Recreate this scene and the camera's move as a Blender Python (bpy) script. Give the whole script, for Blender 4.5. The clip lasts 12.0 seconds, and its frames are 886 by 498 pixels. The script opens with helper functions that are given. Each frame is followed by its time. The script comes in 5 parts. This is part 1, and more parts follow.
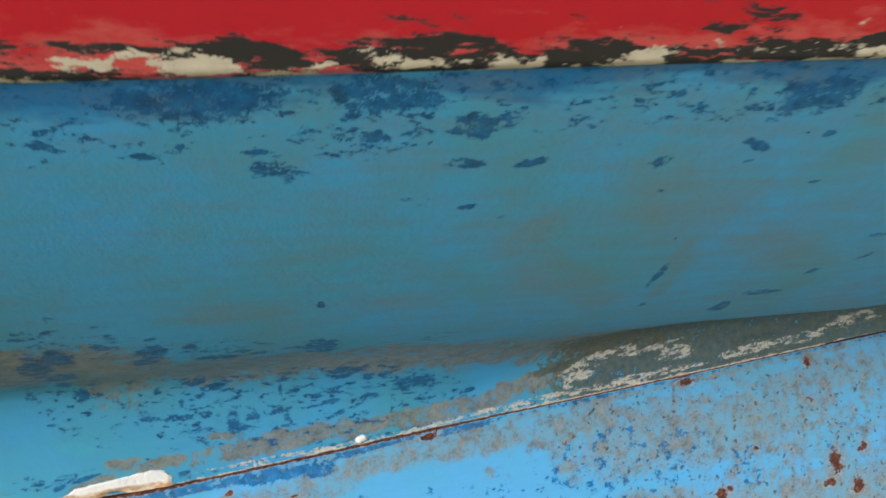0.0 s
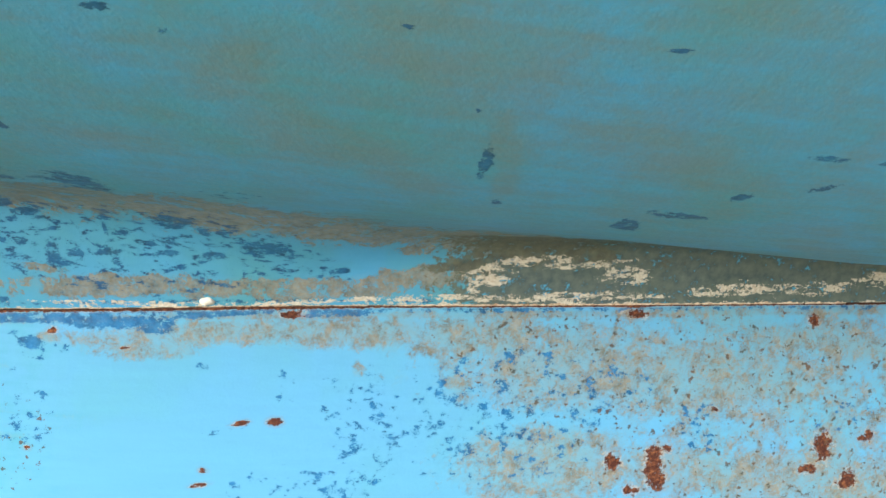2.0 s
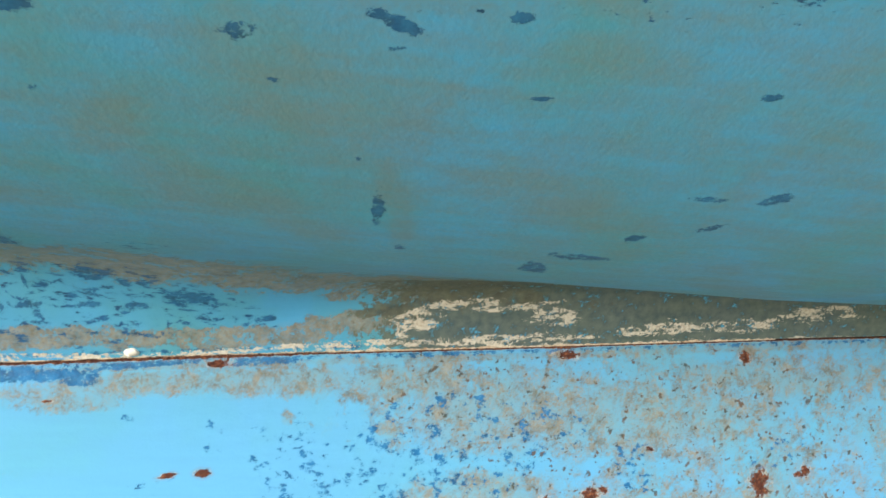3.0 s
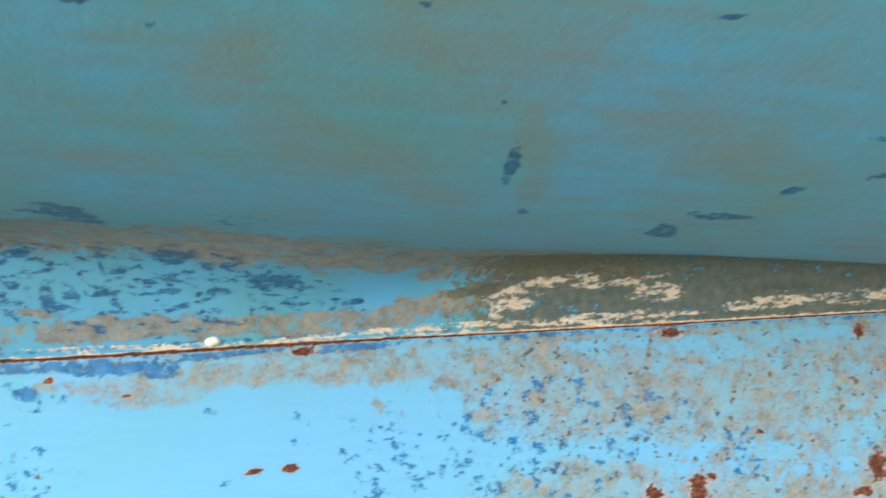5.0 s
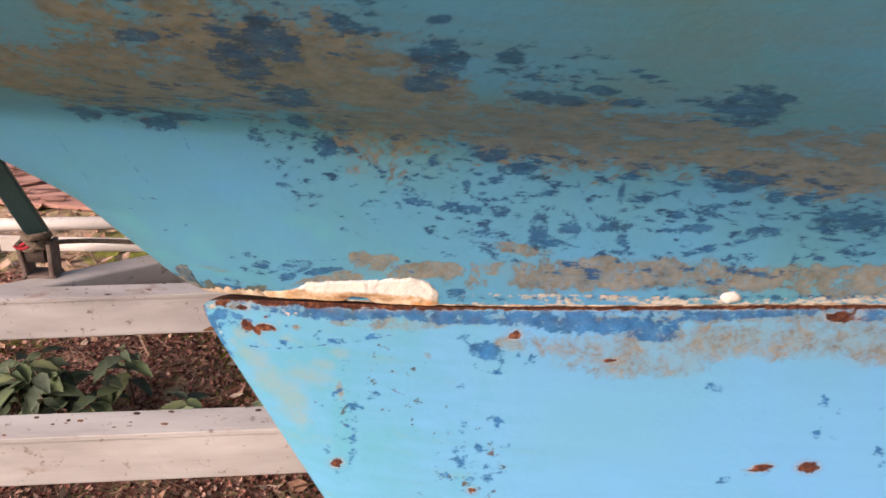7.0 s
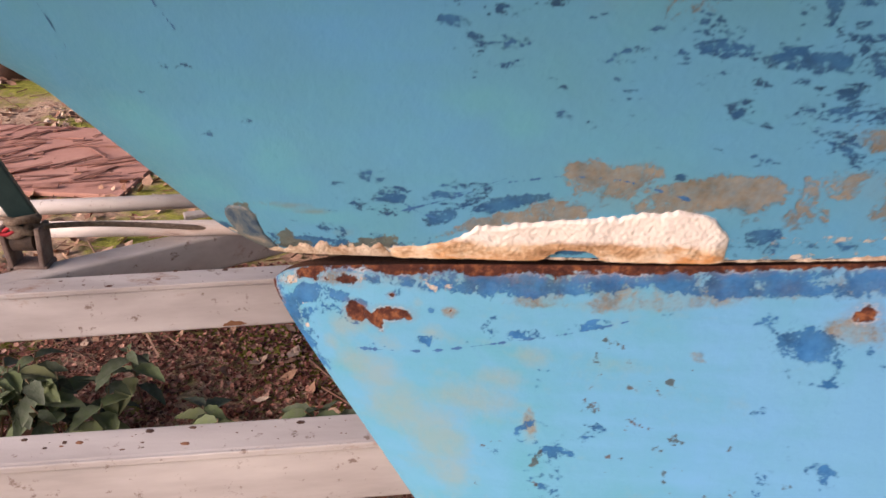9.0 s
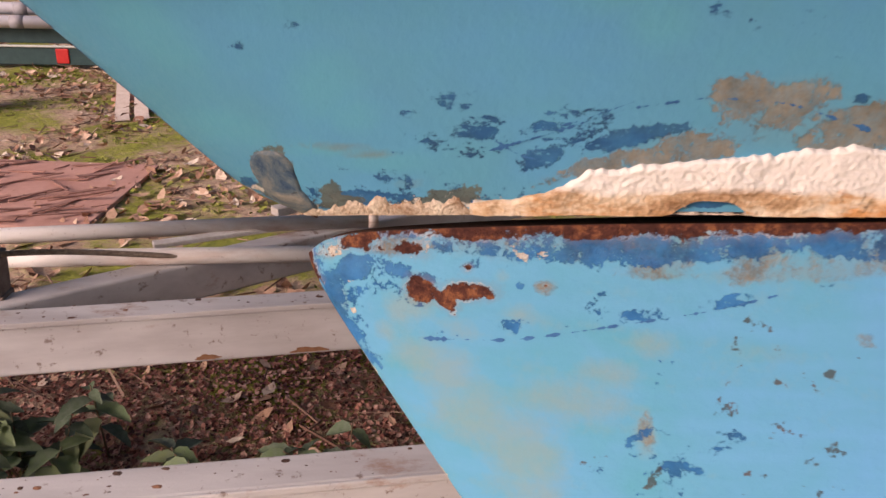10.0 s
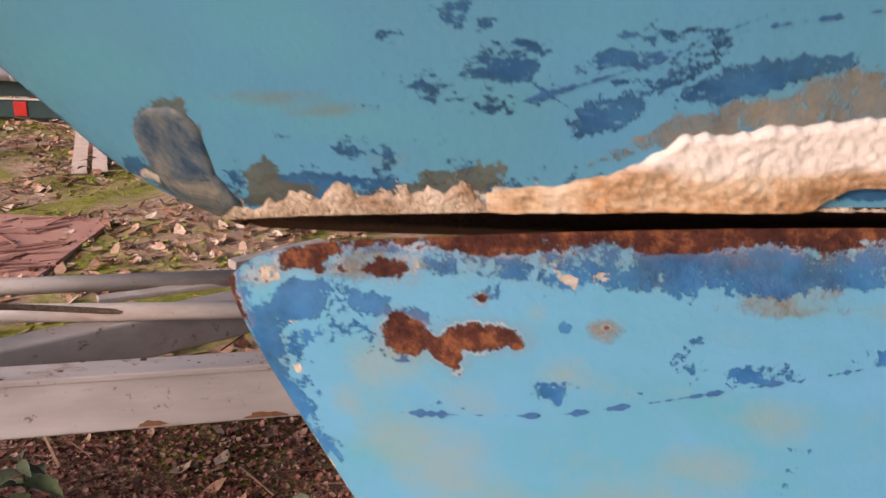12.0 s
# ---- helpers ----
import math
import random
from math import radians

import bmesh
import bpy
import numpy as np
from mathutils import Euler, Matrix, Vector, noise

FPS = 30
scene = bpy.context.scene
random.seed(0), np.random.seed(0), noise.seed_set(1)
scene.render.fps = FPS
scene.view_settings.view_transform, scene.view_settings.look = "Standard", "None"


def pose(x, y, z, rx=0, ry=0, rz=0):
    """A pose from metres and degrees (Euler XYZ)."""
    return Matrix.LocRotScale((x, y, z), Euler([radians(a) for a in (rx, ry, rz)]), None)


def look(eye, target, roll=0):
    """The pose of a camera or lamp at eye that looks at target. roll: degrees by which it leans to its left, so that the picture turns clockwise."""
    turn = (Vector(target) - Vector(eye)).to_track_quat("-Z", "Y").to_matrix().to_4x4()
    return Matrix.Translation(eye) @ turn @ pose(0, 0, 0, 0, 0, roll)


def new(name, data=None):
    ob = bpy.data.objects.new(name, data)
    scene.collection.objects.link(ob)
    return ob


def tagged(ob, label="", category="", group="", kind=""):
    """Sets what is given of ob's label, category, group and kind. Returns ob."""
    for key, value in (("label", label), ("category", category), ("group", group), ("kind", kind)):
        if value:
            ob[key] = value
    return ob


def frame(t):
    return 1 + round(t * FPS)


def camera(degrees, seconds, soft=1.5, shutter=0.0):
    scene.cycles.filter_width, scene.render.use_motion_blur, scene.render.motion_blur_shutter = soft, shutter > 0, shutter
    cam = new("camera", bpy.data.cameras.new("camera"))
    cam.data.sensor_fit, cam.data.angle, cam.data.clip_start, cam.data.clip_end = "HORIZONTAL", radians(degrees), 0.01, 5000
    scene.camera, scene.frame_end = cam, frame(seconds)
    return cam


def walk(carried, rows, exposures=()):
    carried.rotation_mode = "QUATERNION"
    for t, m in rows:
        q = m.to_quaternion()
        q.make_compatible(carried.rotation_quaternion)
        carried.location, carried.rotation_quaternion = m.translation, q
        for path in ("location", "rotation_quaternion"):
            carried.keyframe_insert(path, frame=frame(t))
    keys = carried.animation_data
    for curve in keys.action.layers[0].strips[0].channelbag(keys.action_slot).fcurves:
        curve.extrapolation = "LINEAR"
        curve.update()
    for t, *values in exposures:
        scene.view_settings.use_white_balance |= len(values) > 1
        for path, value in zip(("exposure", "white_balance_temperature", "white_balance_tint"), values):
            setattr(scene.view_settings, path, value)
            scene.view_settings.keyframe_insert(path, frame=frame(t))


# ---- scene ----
cam = camera(59.7, 12.0, soft=1.5, shutter=0.4)
PATH = [
    (0, (-0.259, -0.883, 1.428), (0.496, 0.907, 0.953), 0.4),
    (0.5, (-0.224, -0.794, 1.412), (0.479, 0.982, 0.82), 3.3),
    (1, (-0.103, -0.778, 1.392), (0.408, 1.028, 0.701), 4.6),
    (1.5, (0.036, -0.793, 1.386), (0.443, 1.008, 0.616), 6.7),
    (2, (0.098, -0.8, 1.386), (0.469, 0.991, 0.578), 6.7),
    (2.5, (0.133, -0.808, 1.394), (0.5, 0.983, 0.582), 6.2),
    (2.7, (0.154, -0.818, 1.397), (0.536, 1.0, 0.656), 6.0),
    (4.3, (0.166, -0.786, 1.375), (0.672, 1.036, 0.725), 5.0),
    (4.5, (0.15, -0.779, 1.37), (0.635, 1.045, 0.709), 4.4),
    (5, (0.094, -0.757, 1.347), (0.452, 1.078, 0.635), 3.5),
    (5.5, (0.043, -0.736, 1.331), (0.284, 1.098, 0.57), 3.9),
    (6, (-0.041, -0.69, 1.311), (0.095, 1.141, 0.519), 4.2),
    (6.5, (-0.169, -0.59, 1.273), (-0.067, 1.226, 0.442), 3.9),
    (7, (-0.258, -0.531, 1.243), (-0.167, 1.267, 0.372), 2.9),
    (7.5, (-0.295, -0.49, 1.221), (-0.202, 1.294, 0.321), 2.7),
    (7.7, (-0.313, -0.453, 1.2), (-0.233, 1.331, 0.299), 2.6),
    (9.3, (-0.385, -0.262, 1.06), (-0.285, 1.53, 0.167), 0.9),
    (9.5, (-0.399, -0.255, 1.047), (-0.266, 1.555, 0.197), 1.4),
    (10, (-0.41, -0.216, 1.017), (-0.231, 1.613, 0.219), 2.0),
    (10.5, (-0.421, -0.184, 0.9935), (-0.208, 1.659, 0.2355), 1.9),
    (11, (-0.426, -0.151, 0.9765), (-0.152, 1.698, 0.2585), 2.2),
    (11.5, (-0.423, -0.136, 0.982), (-0.139, 1.732, 0.314), 2.8),
    (12, (-0.408, -0.124, 0.967), (-0.142, 1.753, 0.318), 3.1),
]
EXPOSURES = [
    (0.0, -0.15, 5400, 5), (1.0, 0.3, 6000, 4), (2.5, 0.3, 6150, 3), (4.5, 0.35, 6250, 6), (5.5, 0.35, 6600, 14), (6.5, 0.05, 6850, 23),
    (7.5, 0.1, 6950, 29), (9.5, -0.22, 6900, 32), (12.0, -0.35, 6950, 32),
]
walk(cam, [(t, look(eye, target, roll)) for t, eye, target, roll in PATH], EXPOSURES)

# ---- light: soft overcast daylight under trees ----
SUN_ELEVATION, SUN_TURN = 27.0, 57.0
world = bpy.data.worlds.new("sky")
scene.world = world
world.use_nodes = True
wn = world.node_tree.nodes
sky = wn.new("ShaderNodeTexSky")
sky.sky_type, sky.sun_disc = "NISHITA", False
sky.sun_elevation, sky.sun_rotation = radians(SUN_ELEVATION), radians(180 + SUN_TURN)
sky.air_density, sky.dust_density, sky.ozone_density = 1.0, 4.0, 0.6
wn["Background"].inputs["Strength"].default_value = 0.13
world.node_tree.links.new(sky.outputs[0], wn["Background"].inputs["Color"])
sun = new("sun", bpy.data.lights.new("sun", "SUN"))
sun.data.energy, sun.data.angle, sun.data.color = 4.8, radians(35), (1.0, 0.95, 0.88)
sun.matrix_world = look((0, 0, 0), (math.sin(radians(SUN_TURN)), math.cos(radians(SUN_TURN)), -math.tan(radians(SUN_ELEVATION))))


# ---- node helpers ----
class Mat:
    """A principled material that is built up layer by layer."""

    def __init__(self, name, rough=0.6, metal=0.0, spec=0.4):
        self.m = bpy.data.materials.new(name)
        self.m.use_nodes = True
        self.t = self.m.node_tree
        self.b = self.t.nodes["Principled BSDF"]
        self.b.inputs["Roughness"].default_value = rough
        self.b.inputs["Metallic"].default_value = metal
        self.b.inputs["Specular IOR Level"].default_value = spec
        self.co = self.t.nodes.new("ShaderNodeTexCoord").outputs["Object"]
        self.height = None

    def link(self, a, b):
        self.t.links.new(a, b)

    def put(self, socket, v):
        if isinstance(v, (int, float)):
            socket.default_value = v
        elif isinstance(v, tuple):
            socket.default_value = (*v, 1.0) if len(v) == 3 and socket.type == "RGBA" else v
        else:
            self.link(v, socket)

    def math(self, op, a, b=0.0, clamp=False):
        n = self.t.nodes.new("ShaderNodeMath")
        n.operation, n.use_clamp = op, clamp
        self.put(n.inputs[0], a)
        self.put(n.inputs[1], b)
        return n.outputs[0]

    def stretch(self, sx, sy, sz, rot=(0, 0, 0), shift=(0, 0, 0), src=None):
        n = self.t.nodes.new("ShaderNodeMapping")
        n.inputs["Scale"].default_value = (sx, sy, sz)
        n.inputs["Rotation"].default_value = [radians(a) for a in rot]
        n.inputs["Location"].default_value = shift
        self.link(src or self.co, n.inputs["Vector"])
        return n.outputs[0]

    def noise(self, scale, detail=4.0, rough=0.55, vec=None, distort=0.0):
        n = self.t.nodes.new("ShaderNodeTexNoise")
        n.inputs["Scale"].default_value, n.inputs["Detail"].default_value = scale, detail
        n.inputs["Roughness"].default_value, n.inputs["Distortion"].default_value = rough, distort
        self.link(vec or self.co, n.inputs["Vector"])
        return n.outputs["Fac"]

    def ramp(self, f, lo, hi, a=0.0, b=1.0):
        n = self.t.nodes.new("ShaderNodeMapRange")
        n.clamp = True
        self.put(n.inputs["Value"], f)
        for k, v in zip(("From Min", "From Max", "To Min", "To Max"), (lo, hi, a, b)):
            n.inputs[k].default_value = v
        return n.outputs["Result"]

    def mix(self, f, a, b):
        n = self.t.nodes.new("ShaderNodeMix")
        n.data_type = "RGBA"
        self.put(n.inputs["Factor"], f)
        self.put(n.inputs[6], a)
        self.put(n.inputs[7], b)
        return n.outputs[2]

    def mixf(self, f, a, b):
        n = self.t.nodes.new("ShaderNodeMix")
        n.data_type = "FLOAT"
        self.put(n.inputs[0], f)
        self.put(n.inputs[2], a)
        self.put(n.inputs[3], b)
        return n.outputs[0]

    def attr(self, name):
        n = self.t.nodes.new("ShaderNodeAttribute")
        n.attribute_name = name
        return n.outputs["Fac"]

    def island(self):
        return self.t.nodes.new("ShaderNodeNewGeometry").outputs["Random Per Island"]

    def colours(self, f, stops):
        n = self.t.nodes.new("ShaderNodeValToRGB")
        while len(n.color_ramp.elements) < len(stops):
            n.color_ramp.elements.new(0.5)
        for e, (p, c) in zip(n.color_ramp.elements, stops):
            e.position, e.color = p, (*c, 1.0)
        self.link(f, n.inputs["Fac"])
        return n.outputs["Color"]

    def done(self, colour, rough=None, bump=None, strength=0.3, distance=0.002, metal=None):
        self.put(self.b.inputs["Base Color"], colour)
        if rough is not None:
            self.put(self.b.inputs["Roughness"], rough)
        if metal is not None:
            self.put(self.b.inputs["Metallic"], metal)
        if bump is not None:
            n = self.t.nodes.new("ShaderNodeBump")
            n.inputs["Strength"].default_value, n.inputs["Distance"].default_value = strength, distance
            self.link(bump, n.inputs["Height"])
            self.link(n.outputs[0], self.b.inputs["Normal"])
        return self.m


BLUE = (0.080, 0.32, 0.58)


def antifouling(name, base, cloudy, streak, spec=0.3, soft=1.0, chalk=(0.085, 0.35, 0.43), tint=(0.18, 0.185, 0.11), under=((0.008, 0.045, 0.10), (0.010, 0.080, 0.21), (0.02, 0.135, 0.31))):
    """Worn layered bottom paint: the attributes of the mesh say where each layer shows."""
    m = Mat(name, rough=0.62, spec=spec)
    fine = m.noise(330, 5, 0.65)
    mid = m.noise(75, 5, 0.6)
    low = m.noise(9, 4, 0.55)
    along = m.noise(60, 6, 0.7, m.stretch(*streak))
    brush = m.noise(45, 3, 0.5, m.stretch(0.25, 1.0, 2.2))
    c = m.mix(m.ramp(low, 0.35, 0.7), base, cloudy)
    c = m.mix(m.ramp(brush, 0.35, 0.75, 0.0, 0.2), c, tuple(0.8 * v for v in base))
    rub = m.noise(115, 8, 0.7, m.stretch(*streak))
    grit = m.noise(210, 6, 0.7)
    micro = m.noise(620, 5, 0.7)

    def layer(name, cap, *parts):
        """How far a layer shows: its field, held below cap, broken up by noise."""
        f = m.math("MINIMUM", m.attr(name), cap)
        for n, k in parts:
            f = m.math("ADD", f, m.math("MULTIPLY", m.math("SUBTRACT", n, 0.5), k))
        return f

    # an older, darker blue coat, thinly brushed
    c = m.mix(m.ramp(layer("wash", 0.8, (m.noise(14, 6, 0.6, m.stretch(0.45, 1, 1.2)), 3.2), (brush, 1.6)), -0.1, 0.5, 0.0, 0.75), c, (0.012, 0.105, 0.30))
    # faded, chalky film
    c = m.mix(m.ramp(layer("pale", 0.6, (m.noise(30, 7, 0.65), 1.6), (brush, 1.0)), -0.3, 0.9, 0.0, 0.75), c, chalk)
    # thin brown stain
    c = m.mix(m.ramp(layer("stain", 0.6, (m.noise(22, 6, 0.65, distort=0.6), 1.3), (brush, 1.2), (grit, 1.2)), -0.15, 0.75, 0.0, 0.5), c, tint)
    # thin grey film round the primer
    c = m.mix(m.ramp(layer("primer", 0.5, (m.noise(26, 7, 0.65), 2.2), (grit, 0.8)), -0.3, 0.7, 0.0, 0.22 * soft), c, (0.20, 0.27, 0.265))
    # grey-brown primer in blotches
    blotch = m.noise(42, 8, 0.7, distort=0.4)
    fp = m.ramp(layer("primer", 0.3 if soft < 2 else 0.08, (blotch, 3.2), (grit, 1.2), (micro, 0.9)), -0.06 * soft, 0.16 * soft)
    pc = m.colours(m.noise(60, 8, 0.75), [(0.3, (0.085, 0.08, 0.065)), (0.48, (0.19, 0.17, 0.13)), (0.7, (0.30, 0.27, 0.215))])
    c = m.mix(m.math("MULTIPLY", fp, m.ramp(grit, 0.3, 0.62, 0.55, 0.95)), c, pc)
    # dark blue undercoat in scrapes
    fd = m.ramp(layer("deep", -0.3, (along, 2.8), (rub, 3.9), (micro, 1.1)), 0.0, 0.1)
    fs = m.ramp(layer("solid", 0.28, (m.noise(95, 7, 0.7), 2.4), (rub, 1.6), (micro, 1.3)), 0.0, 0.12)
    fd = m.math("MAXIMUM", fd, fs)
    dc = m.colours(mid, list(zip((0.3, 0.5, 0.7), under)))
    c = m.mix(m.math("MULTIPLY", fd, m.ramp(rub, 0.3, 0.65, 0.7, 0.95)), c, dc)
    # grey-green bare laminate; aft on the stub its dark colour includes shade
    fb = m.ramp(layer("bare_shade", 0.8, (mid, 2.2), (grit, 1.6), (micro, 0.8)), 0.0, 0.2)
    c = m.mix(m.math("MULTIPLY", fb, 0.9), c, m.colours(mid, [(0.3, (0.045, 0.055, 0.045)), (0.7, (0.13, 0.135, 0.10))]))
    # pale filler showing through in flakes
    fw = m.ramp(layer("white", 0.04, (m.noise(85, 8, 0.72, m.stretch(0.45, 1, 1.3)), 3.6), (grit, 2.2), (micro, 1.2)), 0.0, 0.1)
    c = m.mix(fw, c, m.colours(fine, [(0.3, (0.40, 0.33, 0.25)), (0.6, (0.62, 0.58, 0.51))]))
    # rust, with a chipped pale rim
    rf = layer("rust", 0.45, (m.noise(120, 8, 0.72), 1.5), (grit, 0.9), (micro, 0.8))
    fr = m.ramp(rf, 0.0, 0.12)
    c = m.mix(m.ramp(rf, -0.7, 0.0, 0.0, 0.25), c, (0.24, 0.15, 0.085))
    rim = m.math("SUBTRACT", m.ramp(rf, -0.14, -0.06), fr, True)
    c = m.mix(m.math("MULTIPLY", rim, m.ramp(mid, 0.42, 0.62, 0.0, 0.45)), c, (0.62, 0.56, 0.50))
    c = m.mix(fr, c, m.colours(m.noise(200, 6, 0.75), [(0.3, (0.028, 0.012, 0.011)), (0.5, (0.085, 0.030, 0.021)), (0.74, (0.36, 0.14, 0.055))]))
    # dark specks
    fk = m.ramp(layer("speck", -0.5, (m.noise(105, 4, 0.6), 4.4)), 0.0, 0.15, 0.0, 0.85)
    c = m.mix(fk, c, m.mix(m.ramp(mid, 0.45, 0.55), (0.05, 0.06, 0.055), (0.10, 0.06, 0.04)))
    h = m.math("ADD", m.math("MULTIPLY", fine, 0.25), m.math("MULTIPLY", mid, 0.5))
    for f, k in ((fp, -0.35), (fd, -0.3), (fw, 0.5), (fr, 0.45)):
        h = m.math("ADD", h, m.math("MULTIPLY", f, k))
    rough = m.mixf(m.math("MAXIMUM", fr, fw), m.ramp(fine, 0.3, 0.7, 0.45, 0.65), 0.9)
    return m.done(c, rough=rough, bump=h, strength=0.6, distance=0.0014)


M_HULL = antifouling("hull_paint", BLUE, (0.083, 0.295, 0.40), (0.6, 0.8, 1.3))
M_KEEL = antifouling("keel_paint", (0.118, 0.35, 0.61), (0.115, 0.35, 0.53), (0.7, 0.8, 0.9), 0.14, 2.6, (0.072, 0.33, 0.40), (0.26, 0.32, 0.265), ((0.010, 0.065, 0.16), (0.014, 0.115, 0.29), (0.030, 0.18, 0.43)))


def plain(name, colour, other, scale, rough=0.6, metal=0.0, bump=0.3, distance=0.002, detail=5):
    m = Mat(name, rough=rough, metal=metal)
    f = m.noise(scale, detail, 0.6)
    g = m.noise(scale * 6, 3, 0.6)
    return m.done(m.mix(m.ramp(m.math("ADD", m.math("MULTIPLY", f, 0.7), m.math("MULTIPLY", g, 0.3)), 0.35, 0.65), colour, other), bump=g, strength=bump, distance=distance)


def red_gelcoat():
    m = Mat("red_gelcoat", rough=0.35, spec=0.5)
    c = m.mix(m.noise(6, 3), (0.40, 0.006, 0.016), (0.48, 0.009, 0.02))
    edge = m.attr("edge")
    n1 = m.noise(38, 7, 0.7, m.stretch(0.3, 1, 1.5))
    n2 = m.noise(30, 6, 0.7, m.stretch(0.4, 1, 1.3, shift=(3, 1, 2)))
    faded = m.ramp(m.math("ADD", edge, m.math("MULTIPLY", m.math("SUBTRACT", n2, 0.5), 3.0)), -0.1, 0.3)
    c = m.mix(m.math("MULTIPLY", faded, 0.6), c, (0.55, 0.11, 0.09))
    dark = m.ramp(m.math("ADD", edge, m.math("MULTIPLY", m.math("SUBTRACT", n1, 0.5), 4.0)), 0.12, 0.25)
    c = m.mix(dark, c, (0.02, 0.016, 0.012))
    n3 = m.noise(45, 6, 0.7, m.stretch(0.5, 1, 1.2, shift=(7, 2, 5)))
    tan = m.ramp(m.math("ADD", edge, m.math("MULTIPLY", m.math("SUBTRACT", n3, 0.5), 4.2)), 0.5, 0.62)
    c = m.mix(tan, c, m.mix(m.noise(90, 3), (0.42, 0.33, 0.20), (0.68, 0.60, 0.46)))
    return m.done(c, rough=m.mixf(m.math("MAXIMUM", dark, tan), 0.28, 0.8), bump=m.math("ADD", m.math("MULTIPLY", dark, -1.0), tan), strength=0.4)


M_RED = red_gelcoat()


def galvanised():
    m = Mat("galvanised_steel", rough=0.55, metal=0.0, spec=0.4)
    f = m.noise(14, 5, 0.6, m.stretch(0.2, 1, 1))
    c = m.colours(f, [(0.3, (0.40, 0.37, 0.365)), (0.55, (0.54, 0.51, 0.505)), (0.75, (0.64, 0.61, 0.60))])
    dirt = m.ramp(m.noise(32, 7, 0.72), 0.60, 0.66)
    c = m.mix(m.math("MULTIPLY", dirt, 0.75), c, (0.16, 0.09, 0.06))
    stain = m.ramp(m.noise(11, 6, 0.72, m.stretch(0.5, 1, 1, shift=(4, 2, 1))), 0.585, 0.70)
    c = m.mix(m.math("MULTIPLY", stain, 0.7), c, (0.30, 0.14, 0.07))
    return m.done(c, rough=m.ramp(f, 0.3, 0.7, 0.45, 0.65), bump=m.noise(220, 4, 0.6), strength=0.15)


M_GALV = galvanised()
M_GREEN = plain("dark_green_paint", (0.02, 0.05, 0.055), (0.035, 0.075, 0.075), 14, rough=0.45)
M_DECK = plain("pale_deck", (0.62, 0.61, 0.57), (0.5, 0.49, 0.45), 12)
M_WOODSHEET = plain("red_brown_plywood", (0.40, 0.20, 0.155), (0.50, 0.28, 0.22), 7, rough=0.8)


# ---- boat: shapes ----
def fullness(d, length, power):
    """How full a foil is at d metres behind its leading edge."""
    return 1.0 - np.exp(-(np.maximum(d, 0.0) / length) ** power)


NOSE_Y, HALF = 0.078, 0.095
KEEL_NOSE_Y, KEEL_HALF = 0.056, 0.10
SPLAY = 0.36


def joint_z(x, y):
    return 0.945 + 0.025 * x - 0.40 * y - 0.0042 * np.exp(-((x + 0.15) / 0.17) ** 2) + 0.003 * np.clip((x - 0.3) / 0.5, 0, 1) - 0.0018 * np.exp(-((x + 0.24) / 0.09) ** 2) + 0.001 * np.exp(-((x + 0.45) / 0.05) ** 2)


def stub_nose(z):
    """Leading edge of the stub under the hull."""
    return -0.4495 - 1.05 * (z - 0.905) - 1.6 * np.maximum(z - 0.985, 0.0) ** 1.3 + 0.018 * np.clip((0.924 - z) / 0.021, 0, 1.3) ** 2.2


def keel_nose(z):
    u = np.maximum(0.898 - z, 0.0)
    return -0.435 + 0.70 * (np.sqrt(u * u + 0.01 ** 2) - 0.01)


def hull_floor(x):
    return 1.07 - 0.03 * (x - 0.2)


def hull_y(x, z):
    """The bilge: how far out (y) the bottom stands at height z."""
    r = z - hull_floor(x)
    a = rise(x)
    # towards the stub the bottom runs straight, at slope g, into the fillet
    g = 3.3 - 1.5 * np.exp(-(((x - 0.05) / 0.28) ** 2))
    wc = (1.0 / g - a) / 2.84
    rc = a * wc + 1.42 * wc * wc
    w = (-a + np.sqrt(np.maximum(a * a + 5.68 * r, 0.0))) / 2.84
    return np.where(r > rc, -w, -wc + g * (rc - r))


def rise(x):
    """How steeply the bottom climbs outboard beside the stub."""
    return np.clip(0.15 - 0.25 * (x - 0.2), 0.03, 0.6)


def soft_min(a, b, k):
    h = np.clip(0.5 + 0.5 * (b - a) / k, 0.0, 1.0)
    return b * (1 - h) + a * h - k * h * (1 - h)


def stub_y(x, z):
    d = x - stub_nose(z)
    return np.where(d > 0, NOSE_Y - HALF * fullness(d, 0.2, 0.65), NOSE_Y - 3.0 * d)


def hull_out(x, z):
    """The outer face of stub and hull together, as y over (x, z)."""
    k = 0.06 + 0.08 * np.exp(-(((x - 0.12) / 0.3) ** 2))
    return soft_min(stub_y(x, z), hull_y(x, z), k)


def keel_out(x, z):
    """The outer face of the splayed keel."""
    return KEEL_NOSE_Y - KEEL_HALF * fullness(x - keel_nose(z), 0.33, 0.7) - SPLAY * (0.89 - z)


def edge_z(x):
    """Height of the line where the blue bottom meets the red topsides."""
    return 1.424 + 0.03 * x


def stub_foot(x):
    """Where the outer face of the stub ends at the joint: y and z."""
    y = np.zeros_like(x)
    for _ in range(6):
        y = stub_y(x, joint_z(x, y))
        y = np.minimum(y, NOSE_Y)
    return y, joint_z(x, y)


